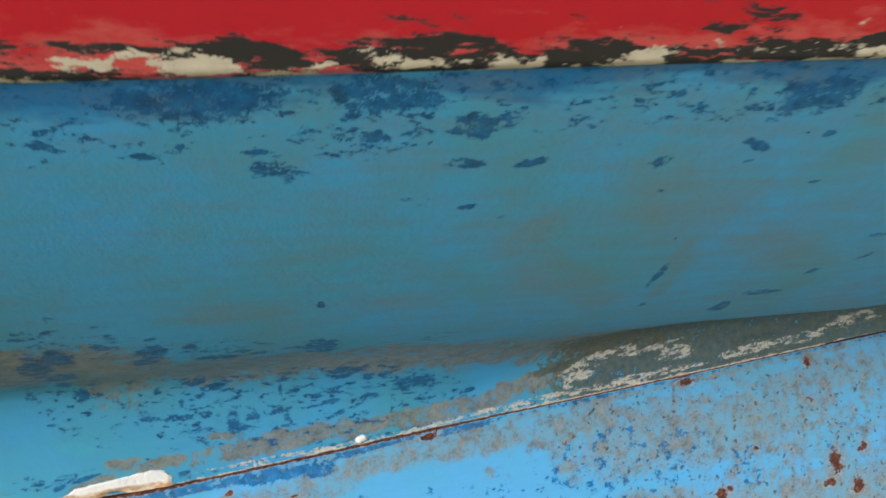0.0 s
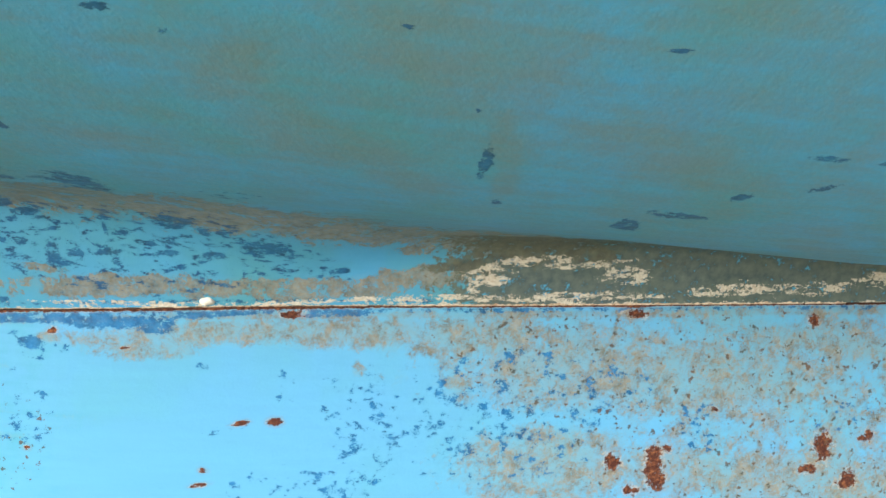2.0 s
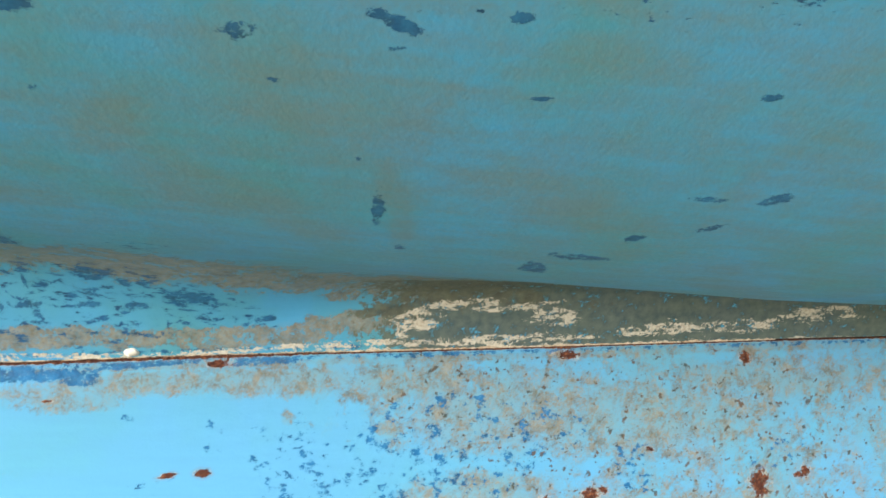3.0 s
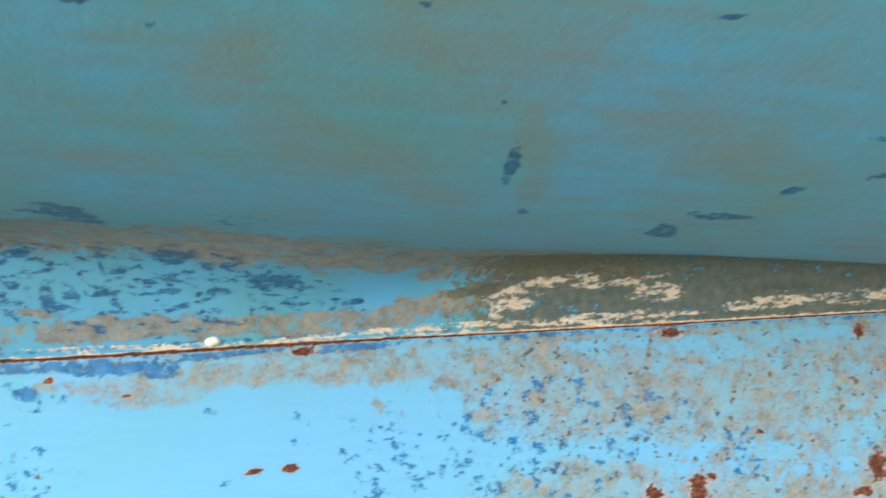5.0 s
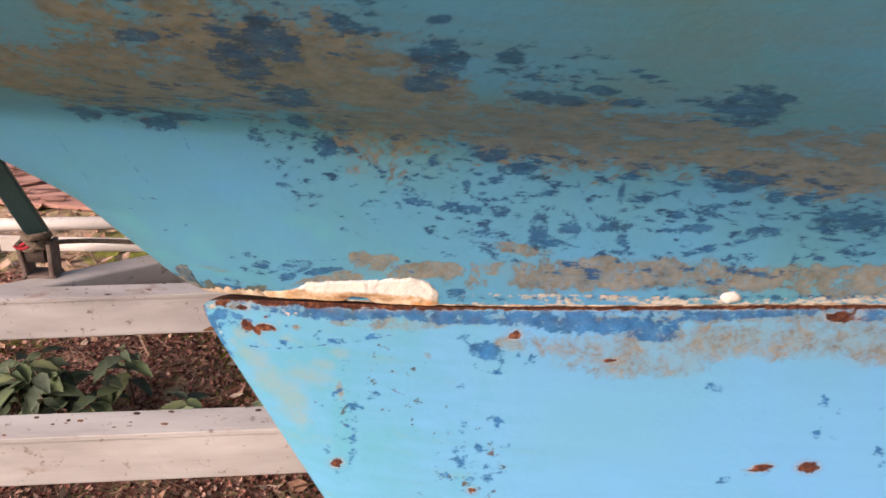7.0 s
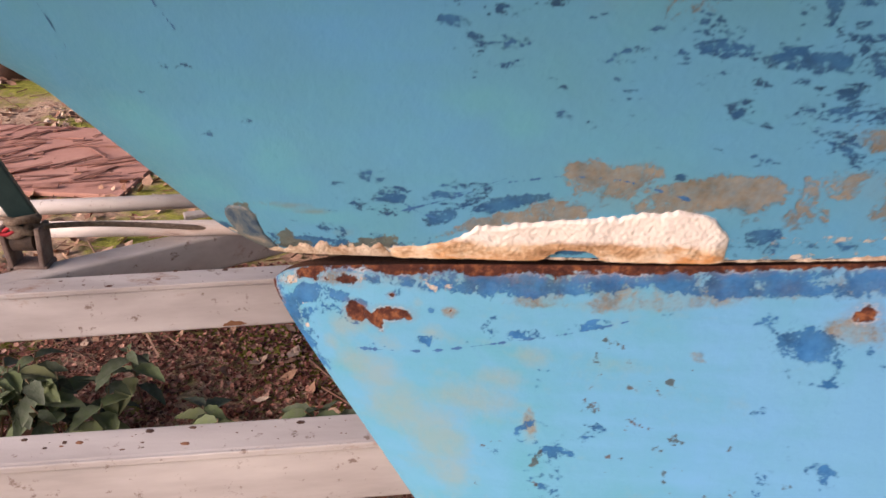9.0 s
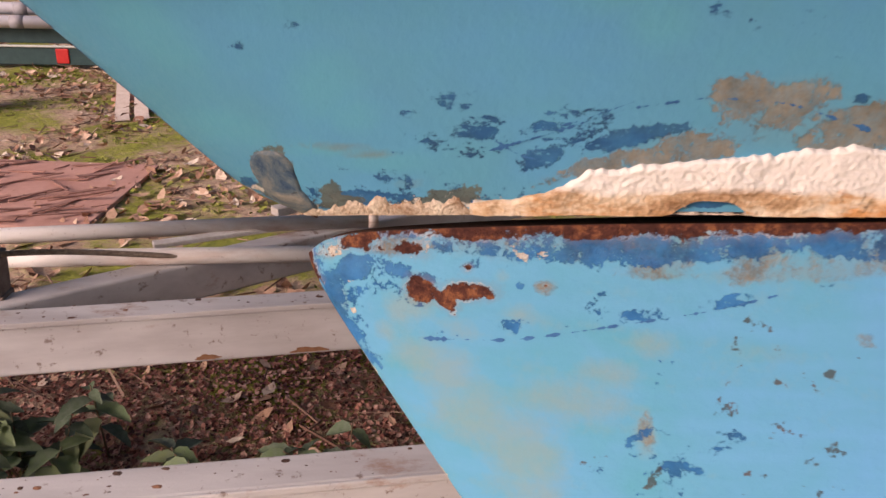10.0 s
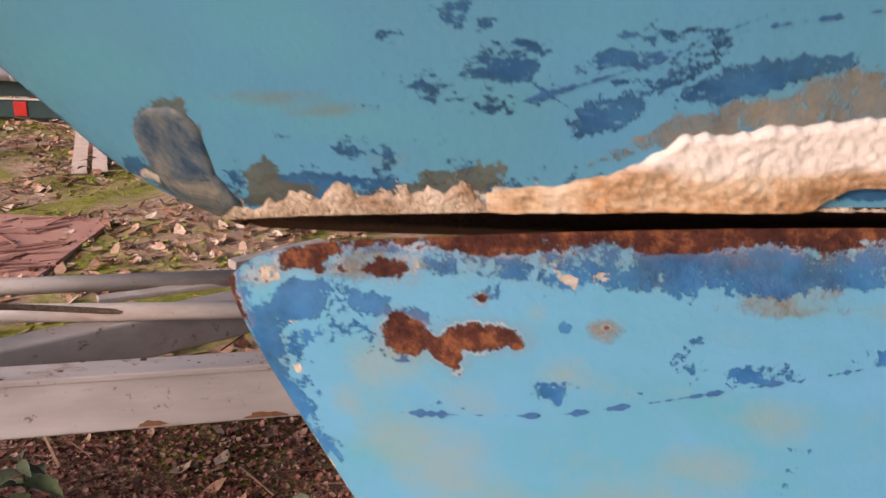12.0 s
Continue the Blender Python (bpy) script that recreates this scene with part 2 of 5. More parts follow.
# ---- mesh helpers ----
def mesh_object(name, verts, faces, material, parent=None, label="", smooth=True, attrs=None):
    me = bpy.data.meshes.new(name)
    me.from_pydata([tuple(v) for v in verts], [], faces)
    me.materials.append(material)
    if smooth:
        me.polygons.foreach_set("use_smooth", [True] * len(me.polygons))
    for key, val in (attrs or {}).items():
        a = me.attributes.new(key, "FLOAT", "POINT")
        a.data.foreach_set("value", np.asarray(val, dtype=np.float32).ravel())
    me.update()
    ob = new(name, me)
    if parent:
        ob.parent = parent
    if label:
        ob["label"] = label
    return ob


def part(name, bm, material, parent=None, label="", smooth=False):
    me = bpy.data.meshes.new(name)
    bm.normal_update()
    bm.to_mesh(me)
    bm.free()
    me.materials.append(material)
    if smooth:
        me.polygons.foreach_set("use_smooth", [True] * len(me.polygons))
    ob = new(name, me)
    if parent:
        ob.parent = parent
    if label:
        ob["label"] = label
    return ob


def grid_faces(nu, nv, start=0, flip=False):
    i, j = np.meshgrid(np.arange(nu - 1), np.arange(nv - 1), indexing="ij")
    a = (start + i * nv + j).ravel()
    q = np.stack([a, a + nv, a + nv + 1, a + 1], axis=1)
    return (q[:, ::-1] if flip else q).tolist()


def empty(name, at=(0, 0, 0), rz=0.0):
    e = new(name)
    e.empty_display_size = 0.05
    e.matrix_world = pose(*at, 0, 0, rz)
    return e


def box_bm(sx, sy, sz, bevel=0.0, m=None, segments=2):
    bm = bmesh.new()
    bmesh.ops.create_cube(bm, size=1.0)
    bmesh.ops.scale(bm, vec=(sx, sy, sz), verts=bm.verts)
    if bevel:
        bmesh.ops.bevel(bm, geom=bm.edges[:], offset=bevel, segments=segments, affect="EDGES", profile=0.5)
    if m is not None:
        bmesh.ops.transform(bm, matrix=m, verts=bm.verts)
    return bm


def along(a, b):
    """The pose at the middle of a to b with its x axis along the line."""
    a, b = Vector(a), Vector(b)
    q = (b - a).to_track_quat("X", "Z")
    return Matrix.Translation((a + b) / 2) @ q.to_matrix().to_4x4(), (b - a).length


# ---- paint layers as fields over the surface ----
LAYERS = ("wash", "pale", "stain", "primer", "deep", "solid", "bare_shade", "white", "rust", "speck")


def field(u, v, spots):
    """The highest of elliptic bumps (centre u, v; half widths; turn): 1 inside, 0 at the rim, -1 far off."""
    out = np.full(u.shape, -3.0)
    for cu, cv, ru, rv, turn in spots:
        c, s = math.cos(radians(turn)), math.sin(radians(turn))
        du, dv = u - cu, v - cv
        r = np.sqrt(((c * du + s * dv) / ru) ** 2 + ((c * dv - s * du) / rv) ** 2)
        out = np.maximum(out, np.clip(1.0 - r, -3.0, 1.0))
    return out


def band(v, lo, hi, soft):
    return np.clip(np.minimum((v - lo) / soft, (hi - v) / soft), -3.0, 1.0)


HULL_PRIMER_FILLET = [
    (-0.368, 1.157, 0.0512, 0.0296, 15), (-0.323, 1.135, 0.0455, 0.0344, -10), (-0.273, 1.109, 0.0559, 0.0525, 49),
    (-0.176, 1.098, 0.0647, 0.0424, -11), (-0.096, 1.097, 0.06, 0.0324, -5), (0.003, 1.093, 0.0673, 0.0295, -6),
    (0.114, 1.077, 0.0904, 0.0262, -14), (-0.365, 1.178, 0.02, 0.0157, 6), (-0.299, 1.165, 0.0251, 0.0227, 19),
    (0.008, 1.088, 0.1043, 0.0324, -6), (0.144, 1.071, 0.1157, 0.0302, -8), (0.301, 1.049, 0.1678, 0.0279, -6),
]
HULL_PRIMER_JOINT = [
    (-0.1, 0.964, 0.0974, 0.0119, 5), (0.021, 0.969, 0.0735, 0.0113, 3), (0.144, 0.971, 0.0973, 0.0124, 6),
    (-0.174, 0.967, 0.0293, 0.008, 5), (-0.174, 0.985, 0.024, 0.0054, -7), (-0.098, 0.969, 0.0884, 0.0114, 3),
    (0.084, 0.973, 0.1125, 0.0103, 4), (0.205, 0.984, 0.1037, 0.0104, 8), (0.256, 0.999, 0.0656, 0.0112, 9),
    (-0.282, 0.965, 0.015, 0.0072, 17), (-0.233, 0.961, 0.0212, 0.0075, 3), (-0.34, 0.941, 0.0173, 0.0025, 24),
    (-0.293, 0.969, 0.0104, 0.0043, 0), (-0.26, 0.958, 0.0243, 0.0076, 2), (-0.311, 0.948, 0.0186, 0.0054, 14),
    (-0.332, 0.943, 0.013, 0.0035, 23),
]
HULL_BARE_NOSE = [
    (-0.447, 0.933, 0.0086, 0.0066, 31), (-0.446, 0.923, 0.0108, 0.0071, 80), (-0.441, 0.914, 0.0075, 0.007, -16),
    (-0.424, 0.918, 0.011, 0.002, 12), (-0.386, 0.928, 0.0096, 0.0018, 9),
]
HULL_BARE_ROOT = [
    (0.412, 0.999, 0.1179, 0.0167, 5), (0.629, 1.008, 0.1507, 0.0206, 3), (0.811, 1.009, 0.1364, 0.0181, 1),
    (0.294, 1.011, 0.0526, 0.0112, 8),
]
HULL_DEEP_BILGE = [
    (-0.105, 1.013, 0.1234, 0.0368, -6), (-0.195, 1.057, 0.0542, 0.0171, -16), (0.017, 1.013, 0.0708, 0.0173, -1),
    (-0.337, 1.084, 0.0412, 0.0269, -85), (-0.328, 1.192, 0.0398, 0.0248, -1), (-0.175, 1.155, 0.0637, 0.0136, -12),
    (-0.421, 1.105, 0.0537, 0.0188, 10), (0.039, 1.141, 0.0208, 0.0071, -8), (-0.14, 1.043, 0.0481, 0.0203, -8),
    (0.067, 1.029, 0.0475, 0.0138, -17), (-0.033, 1.031, 0.0916, 0.0371, -4), (-0.121, 1.016, 0.0442, 0.0243, -8),
    (0.011, 0.994, 0.1205, 0.0108, 0),
]
HULL_DEEP_FORE = [
    (-0.387, 0.944, 0.0186, 0.0068, 18), (-0.388, 0.962, 0.0122, 0.0035, 16), (-0.347, 0.954, 0.0117, 0.0037, 25),
    (-0.438, 0.931, 0.0041, 0.003, 24), (-0.379, 0.948, 0.0252, 0.0034, 20), (-0.414, 0.935, 0.01, 0.0018, 6),
    (-0.444, 0.98, 0.0093, 0.0017, 23), (-0.307, 0.992, 0.0026, 0.0023, -41), (-0.312, 1.006, 0.0029, 0.0015, 1),
    (-0.436, 0.981, 0.0022, 0.0018, 49), (-0.438, 0.969, 0.0021, 0.0017, 64), (-0.461, 1.008, 0.0059, 0.0025, -6),
    (-0.508, 1.007, 0.0037, 0.0032, 89), (-0.477, 0.994, 0.0028, 0.0015, -22),
]
HULL_SOLID_FORE = [
    (-0.329, 0.952, 0.0111, 0.0033, 22), (-0.314, 0.956, 0.0093, 0.0019, 13), (-0.354, 0.944, 0.0069, 0.0042, 22),
    (-0.41, 0.924, 0.0155, 0.0026, 7), (-0.457, 0.921, 0.0051, 0.0032, 61), (-0.298, 0.931, 0.0157, 0.0025, 3),
    (-0.219, 0.942, 0.0098, 0.004, 2), (-0.258, 0.968, 0.0028, 0.0015, 0),
]
HULL_SOLID_BILGE = [
    (-0.084, 1.143, 0.0217, 0.014, -43), (-0.246, 1.164, 0.0143, 0.0126, -42), (-0.325, 1.169, 0.0156, 0.0121, -77),
    (-0.344, 1.205, 0.0107, 0.0035, -1), (-0.214, 1.169, 0.0066, 0.0049, 0), (-0.252, 1.145, 0.0126, 0.0066, -10),
    (-0.186, 1.14, 0.0202, 0.0055, -6), (-0.162, 1.149, 0.0098, 0.0035, -10), (-0.288, 1.182, 0.0092, 0.0048, -28),
    (-0.029, 1.064, 0.0137, 0.0094, -11), (-0.105, 1.218, 0.0049, 0.0032, -64), (-0.145, 1.141, 0.008, 0.0033, 1),
    (-0.248, 1.188, 0.0054, 0.0025, 12), (-0.337, 1.193, 0.0071, 0.0034, -11),
]
HULL_SOLID_AFT = [
    (0.229, 1.222, 0.0182, 0.0043, -81), (0.209, 1.27, 0.0029, 0.0021, -71), (0.257, 1.17, 0.0046, 0.0041, -25),
    (0.382, 1.147, 0.014, 0.0097, -28), (0.408, 1.173, 0.0244, 0.0047, -3), (0.432, 1.206, 0.007, 0.0048, 27),
    (0.456, 1.256, 0.0119, 0.0029, 2), (0.502, 1.261, 0.0103, 0.0057, 21), (0.436, 1.34, 0.0083, 0.0024, 1),
    (0.154, 1.324, 0.0047, 0.0015, -5), (0.218, 1.349, 0.0061, 0.0018, 6), (0.02, 1.306, 0.0034, 0.0022, 33),
    (0.306, 1.326, 0.0061, 0.0015, 6), (-0.014, 1.317, 0.0086, 0.0026, 8), (0.48, 1.226, 0.0095, 0.0036, 31),
    (-0.026, 1.062, 0.0204, 0.0102, 9), (0.067, 1.029, 0.0265, 0.0099, -13),
]
HULL_SOLID_WATERLINE = [
    (-0.216, 1.403, 0.0449, 0.0129, 0), (-0.101, 1.407, 0.036, 0.012, -2), (-0.031, 1.384, 0.0214, 0.0078, -4),
    (-0.104, 1.376, 0.0162, 0.0061, -3), (-0.028, 1.356, 0.0164, 0.0043, -4), (0.023, 1.355, 0.0147, 0.0039, 8),
    (-0.243, 1.368, 0.0087, 0.0022, -2), (-0.177, 1.369, 0.011, 0.0019, -2), (0.217, 1.363, 0.0148, 0.0036, -21),
    (0.136, 1.352, 0.0092, 0.0047, 12), (0.279, 1.372, 0.0062, 0.0034, -2), (0.24, 1.404, 0.036, 0.0141, 6),
]
HULL_DEEP_WATERLINE = [
    (-0.161, 1.355, 0.0141, 0.0091, 6), (0.072, 1.415, 0.1121, 0.0104, 0), (-0.289, 1.409, 0.0341, 0.0075, 0),
    (-0.29, 1.382, 0.0265, 0.0046, 12), (-0.091, 1.381, 0.0376, 0.0114, 10), (-0.03, 1.404, 0.0522, 0.0109, -1),
    (-0.143, 1.396, 0.0304, 0.007, -1), (0.195, 1.42, 0.0812, 0.0071, 0), (-0.049, 1.323, 0.0157, 0.0039, -5),
]
HULL_STAIN_BILGE = [
    (0.119, 1.227, 0.0951, 0.0365, -16), (0.202, 1.306, 0.0634, 0.0144, -81), (0.473, 1.262, 0.029, 0.0111, 1),
    (0.328, 1.265, 0.0251, 0.0093, 3), (0.539, 1.165, 0.0368, 0.0199, -18), (0.054, 1.28, 0.0447, 0.0334, 43),
    (0.177, 1.193, 0.0678, 0.0225, -20), (0.244, 1.225, 0.0415, 0.0151, -71), (0.1, 1.235, 0.0871, 0.0398, -22),
    (0.188, 1.318, 0.1255, 0.0499, -15), (0.59, 1.126, 0.1656, 0.0272, -22), (0.349, 1.244, 0.1273, 0.0397, -15),
    (-0.298, 1.147, 0.0942, 0.0414, -19), (-0.025, 1.211, 0.061, 0.018, -4), (-0.175, 1.215, 0.0742, 0.0177, -2),
]
HULL_WHITE_ROOT = [
    (0.323, 0.996, 0.027, 0.0105, 1), (0.304, 0.986, 0.0157, 0.0067, -82), (0.375, 1.018, 0.0411, 0.0067, 5),
    (0.49, 1.004, 0.028, 0.0117, -2), (0.635, 0.989, 0.0513, 0.0081, 6), (0.743, 0.994, 0.0546, 0.0083, 4),
    (0.859, 1.012, 0.048, 0.0108, 4), (0.424, 0.972, 0.1123, 0.0056, 3), (0.246, 0.965, 0.0798, 0.0039, 3),
    (0.444, 1.016, 0.0413, 0.0039, 8), (0.084, 0.953, 0.14, 0.0029, 5), (-0.1, 0.944, 0.0895, 0.003, 2),
]
HULL_WHITE_NOSE = [
    (-0.409, 0.918, 0.0229, 0.004, 8), (-0.377, 0.922, 0.0132, 0.0037, 4), (-0.396, 0.924, 0.0027, 0.0023, 32),
    (-0.384, 0.928, 0.0016, 0.0015, 82), (-0.455, 0.917, 0.0047, 0.0026, 43),
]
HULL_PALE_FORE = [
    (-0.426, 0.963, 0.0149, 0.0129, 63), (-0.478, 0.977, 0.0223, 0.0114, -33), (-0.409, 0.938, 0.0185, 0.0055, 5),
    (-0.338, 0.998, 0.0246, 0.008, -1), (-0.325, 0.99, 0.0126, 0.0115, -32), (-0.463, 0.946, 0.0184, 0.0079, -2),
    (-0.418, 0.955, 0.0109, 0.0075, 5), (-0.426, 0.941, 0.0157, 0.0022, 5),
]
HULL_STAIN_FORE = [
    (-0.423, 0.943, 0.0143, 0.0015, 5), (-0.397, 0.931, 0.007, 0.0015, 9), (-0.413, 0.941, 0.0094, 0.0015, 6),
]
KEEL_SOLID_LIP = [
    (-0.416, 0.896, 0.0117, 0.0039, 23), (-0.426, 0.883, 0.0094, 0.0033, 90), (-0.375, 0.907, 0.0148, 0.0026, 4),
    (-0.341, 0.91, 0.02, 0.0026, -1), (-0.308, 0.913, 0.0125, 0.0025, 13), (-0.403, 0.898, 0.0075, 0.0016, 2),
    (-0.316, 0.911, 0.0628, 0.0045, 4), (-0.223, 0.916, 0.0506, 0.0042, 1), (-0.107, 0.919, 0.0552, 0.0064, 3),
    (-0.056, 0.915, 0.0227, 0.0058, 3), (-0.142, 0.922, 0.0403, 0.0041, 6), (0.018, 0.934, 0.0687, 0.0032, 6),
    (0.143, 0.938, 0.0598, 0.0032, 4), (-0.192, 0.893, 0.0141, 0.0072, -3),
]
KEEL_DEEP_LIP = [
    (-0.396, 0.896, 0.0115, 0.0026, 2), (-0.403, 0.888, 0.0118, 0.0042, 13), (-0.414, 0.874, 0.0053, 0.0026, 66),
    (-0.344, 0.903, 0.0068, 0.0015, 9),
]
KEEL_DEEP_FORE = [
    (-0.367, 0.879, 0.0074, 0.0015, 6), (-0.347, 0.883, 0.0135, 0.0015, 3), (-0.335, 0.884, 0.0031, 0.0026, -30),
    (-0.316, 0.889, 0.013, 0.0015, 9), (-0.298, 0.894, 0.0075, 0.0015, 9), (-0.33, 0.894, 0.0045, 0.0015, 23),
    (-0.367, 0.868, 0.0015, 0.0015, 20), (-0.204, 0.893, 0.0104, 0.0078, -16), (-0.299, 0.838, 0.0078, 0.0056, -3),
    (-0.311, 0.83, 0.0141, 0.0077, 11), (-0.324, 0.824, 0.0073, 0.0063, 24), (-0.21, 0.862, 0.0043, 0.0022, -1),
    (-0.283, 0.838, 0.0033, 0.0026, -1), (-0.306, 0.871, 0.0033, 0.0023, -1), (-0.357, 0.882, 0.0352, 0.0015, 12),
    (-0.282, 0.897, 0.0276, 0.0015, 11),
]
KEEL_DEEP_MID = [
    (-0.297, 0.841, 0.0165, 0.0054, 12), (-0.199, 0.805, 0.0224, 0.0201, 56), (0.025, 0.806, 0.0204, 0.0038, 14),
    (0.158, 0.833, 0.0298, 0.0177, -84), (0.203, 0.808, 0.0074, 0.0034, 1), (0.09, 0.854, 0.0151, 0.0077, -83),
    (-0.311, 0.81, 0.0331, 0.0098, 89), (-0.176, 0.885, 0.0204, 0.0072, 5), (0.185, 0.809, 0.0464, 0.0268, -88),
    (0.158, 0.829, 0.0267, 0.0119, -88), (0.391, 0.858, 0.1003, 0.0346, 0), (0.351, 0.803, 0.0775, 0.0404, 1),
    (0.61, 0.82, 0.0249, 0.0194, -77), (0.108, 0.735, 0.0595, 0.0169, 1), (0.812, 0.826, 0.0326, 0.0105, 12),
    (-0.183, 0.828, 0.0086, 0.0077, 22), (0.198, 0.808, 0.0081, 0.0033, -2), (-0.003, 0.874, 0.0059, 0.0055, 46),
]
KEEL_DEEP_MID_MORE = [
    (0.099, 0.835, 0.0065, 0.006, 3), (0.245, 0.85, 0.0082, 0.0039, 0),
]
KEEL_PRIMER_LIP = [
    (-0.07, 0.894, 0.0506, 0.0113, 2), (0.029, 0.914, 0.1008, 0.0126, 3), (0.18, 0.919, 0.1034, 0.0155, 2),
    (-0.172, 0.9, 0.0151, 0.0049, 1),
]
KEEL_PRIMER_MID = [
    (-0.041, 0.907, 0.1058, 0.0115, 4), (0.149, 0.919, 0.1306, 0.0137, 1), (0.317, 0.917, 0.1039, 0.0234, 1),
    (0.461, 0.885, 0.1615, 0.0505, 0), (0.629, 0.873, 0.1868, 0.0502, 0), (0.809, 0.923, 0.1643, 0.0258, 1),
    (0.418, 0.769, 0.1087, 0.0424, 0), (0.77, 0.75, 0.1853, 0.0367, -2), (0.584, 0.76, 0.0918, 0.0288, 0),
    (0.295, 0.864, 0.0208, 0.0069, -1), (0.173, 0.876, 0.0079, 0.0077, -10),
]
KEEL_PRIMER_FORE = [
    (-0.31, 0.905, 0.011, 0.0029, 8), (-0.26, 0.907, 0.0308, 0.0032, 4), (-0.312, 0.848, 0.0062, 0.003, -88),
    (-0.349, 0.896, 0.0033, 0.0021, 7), (-0.239, 0.885, 0.0039, 0.002, -4), (-0.232, 0.911, 0.0126, 0.0028, 6),
]
KEEL_PALE_FORE = [
    (-0.336, 0.863, 0.0259, 0.0137, 7), (-0.353, 0.831, 0.0226, 0.0173, 29), (-0.398, 0.863, 0.0182, 0.0088, 18),
    (-0.32, 0.879, 0.0137, 0.0092, 11), (-0.402, 0.874, 0.0107, 0.0042, 15), (-0.322, 0.875, 0.012, 0.0092, -12),
    (-0.308, 0.904, 0.0101, 0.004, 2), (-0.419, 0.884, 0.0075, 0.0036, -78), (-0.298, 0.89, 0.0075, 0.0053, -6),
    (-0.354, 0.863, 0.0403, 0.0243, 19), (-0.311, 0.81, 0.0506, 0.017, -83),
]
KEEL_RUST_FORE = [
    (-0.394, 0.893, 0.0042, 0.0036, 6), (-0.382, 0.889, 0.0039, 0.0022, 25), (-0.381, 0.885, 0.0022, 0.0017, 69),
    (-0.378, 0.893, 0.0034, 0.0016, -3), (-0.369, 0.892, 0.0033, 0.0023, 35), (-0.374, 0.892, 0.002, 0.0015, 5),
    (-0.376, 0.9, 0.0022, 0.0015, -12), (-0.349, 0.896, 0.0016, 0.0015, 78),
]
KEEL_RUST_LIP = [
    (-0.419, 0.903, 0.0149, 0.0017, 28), (-0.41, 0.904, 0.0079, 0.0019, 10), (-0.397, 0.904, 0.0066, 0.0022, 2),
    (-0.371, 0.912, 0.0196, 0.0015, 5), (-0.335, 0.915, 0.0238, 0.0015, 0), (-0.305, 0.918, 0.0187, 0.0015, 2),
]
KEEL_RUST_MID = [
    (0.079, 0.815, 0.0101, 0.0053, 4), (0.042, 0.812, 0.0092, 0.0029, 18), (-0.168, 0.907, 0.0071, 0.0046, 7),
    (-0.09, 0.892, 0.007, 0.0024, 5), (-0.314, 0.779, 0.0075, 0.0045, 30),
    (-0.198, 0.773, 0.0048, 0.0037, 17), (-0.002, 0.756, 0.0064, 0.0034, 1), (-0.006, 0.739, 0.0116, 0.0032, 12),
    (0.496, 0.771, 0.0202, 0.0162, -77), (0.553, 0.76, 0.036, 0.0198, -83), (0.525, 0.736, 0.017, 0.0098, -5),
    (0.628, 0.837, 0.0071, 0.0063, -20), (0.791, 0.786, 0.0288, 0.0181, -78), (0.773, 0.761, 0.0187, 0.0132, -9),
    (0.833, 0.748, 0.0207, 0.0178, -46), (0.516, 0.95, 0.027, 0.0093, 0), (0.762, 0.948, 0.0151, 0.0126, -17),
]
KEEL_RUST_MID_MORE = [
    (0.097, 0.936, 0.0192, 0.005, 2), (0.038, 0.812, 0.011, 0.0032, 18), (0.857, 0.804, 0.0148, 0.013, -67),
    (0.57, 0.788, 0.0104, 0.009, -67),
]
KEEL_SPECK_MID = [
    (0.499, 0.879, 0.1248, 0.0473, 1), (0.382, 0.891, 0.0642, 0.04, -1), (0.601, 0.838, 0.1177, 0.0634, -3),
    (0.759, 0.852, 0.1253, 0.065, -3), (0.703, 0.765, 0.1626, 0.0439, -2), (-0.2, 0.782, 0.0275, 0.0208, 81),
    (-0.222, 0.761, 0.0263, 0.0232, 61),
]
KEEL_SPECK_FORE = [
    (-0.322, 0.823, 0.013, 0.0104, 57), (-0.27, 0.878, 0.0136, 0.0057, 4), (-0.257, 0.853, 0.0231, 0.0204, -78),
]
KEEL_WHITE_LIP = [
    (-0.424, 0.9, 0.0048, 0.0015, 24), (-0.414, 0.902, 0.0049, 0.0015, 2), (-0.403, 0.902, 0.0036, 0.0015, -9),
    (-0.397, 0.902, 0.0036, 0.0015, 6), (-0.391, 0.906, 0.0033, 0.0015, 48), (-0.357, 0.906, 0.0046, 0.0015, -16),
    (-0.361, 0.909, 0.0021, 0.0015, 88), (-0.351, 0.907, 0.0034, 0.0015, 17), (-0.347, 0.909, 0.0026, 0.0015, 23),
    (-0.419, 0.891, 0.003, 0.0015, 10), (-0.417, 0.876, 0.0039, 0.0015, -79),
]
HULL_BARE_JOINT = [
    (-0.421, 0.921, 0.0091, 0.0025, 7), (-0.394, 0.923, 0.0131, 0.0024, 10), (-0.381, 0.927, 0.0084, 0.0045, 13),
    (-0.425, 0.925, 0.0061, 0.0038, 79),
]
HULL_SOLID_JOINT = [
    (-0.404, 0.924, 0.0092, 0.0021, 1), (-0.41, 0.921, 0.0076, 0.0015, 8), (-0.379, 0.925, 0.0046, 0.0018, 28),
    (-0.428, 0.917, 0.0043, 0.0018, 16),
]
KEEL_SOLID_FORE = [
    (-0.401, 0.897, 0.0055, 0.0025, 5), (-0.377, 0.902, 0.0062, 0.0016, 4), (-0.389, 0.895, 0.0042, 0.0017, -15),
    (-0.394, 0.886, 0.0028, 0.0015, 2), (-0.358, 0.896, 0.0013, 0.0015, 71), (-0.353, 0.911, 0.0082, 0.0021, 7),
]
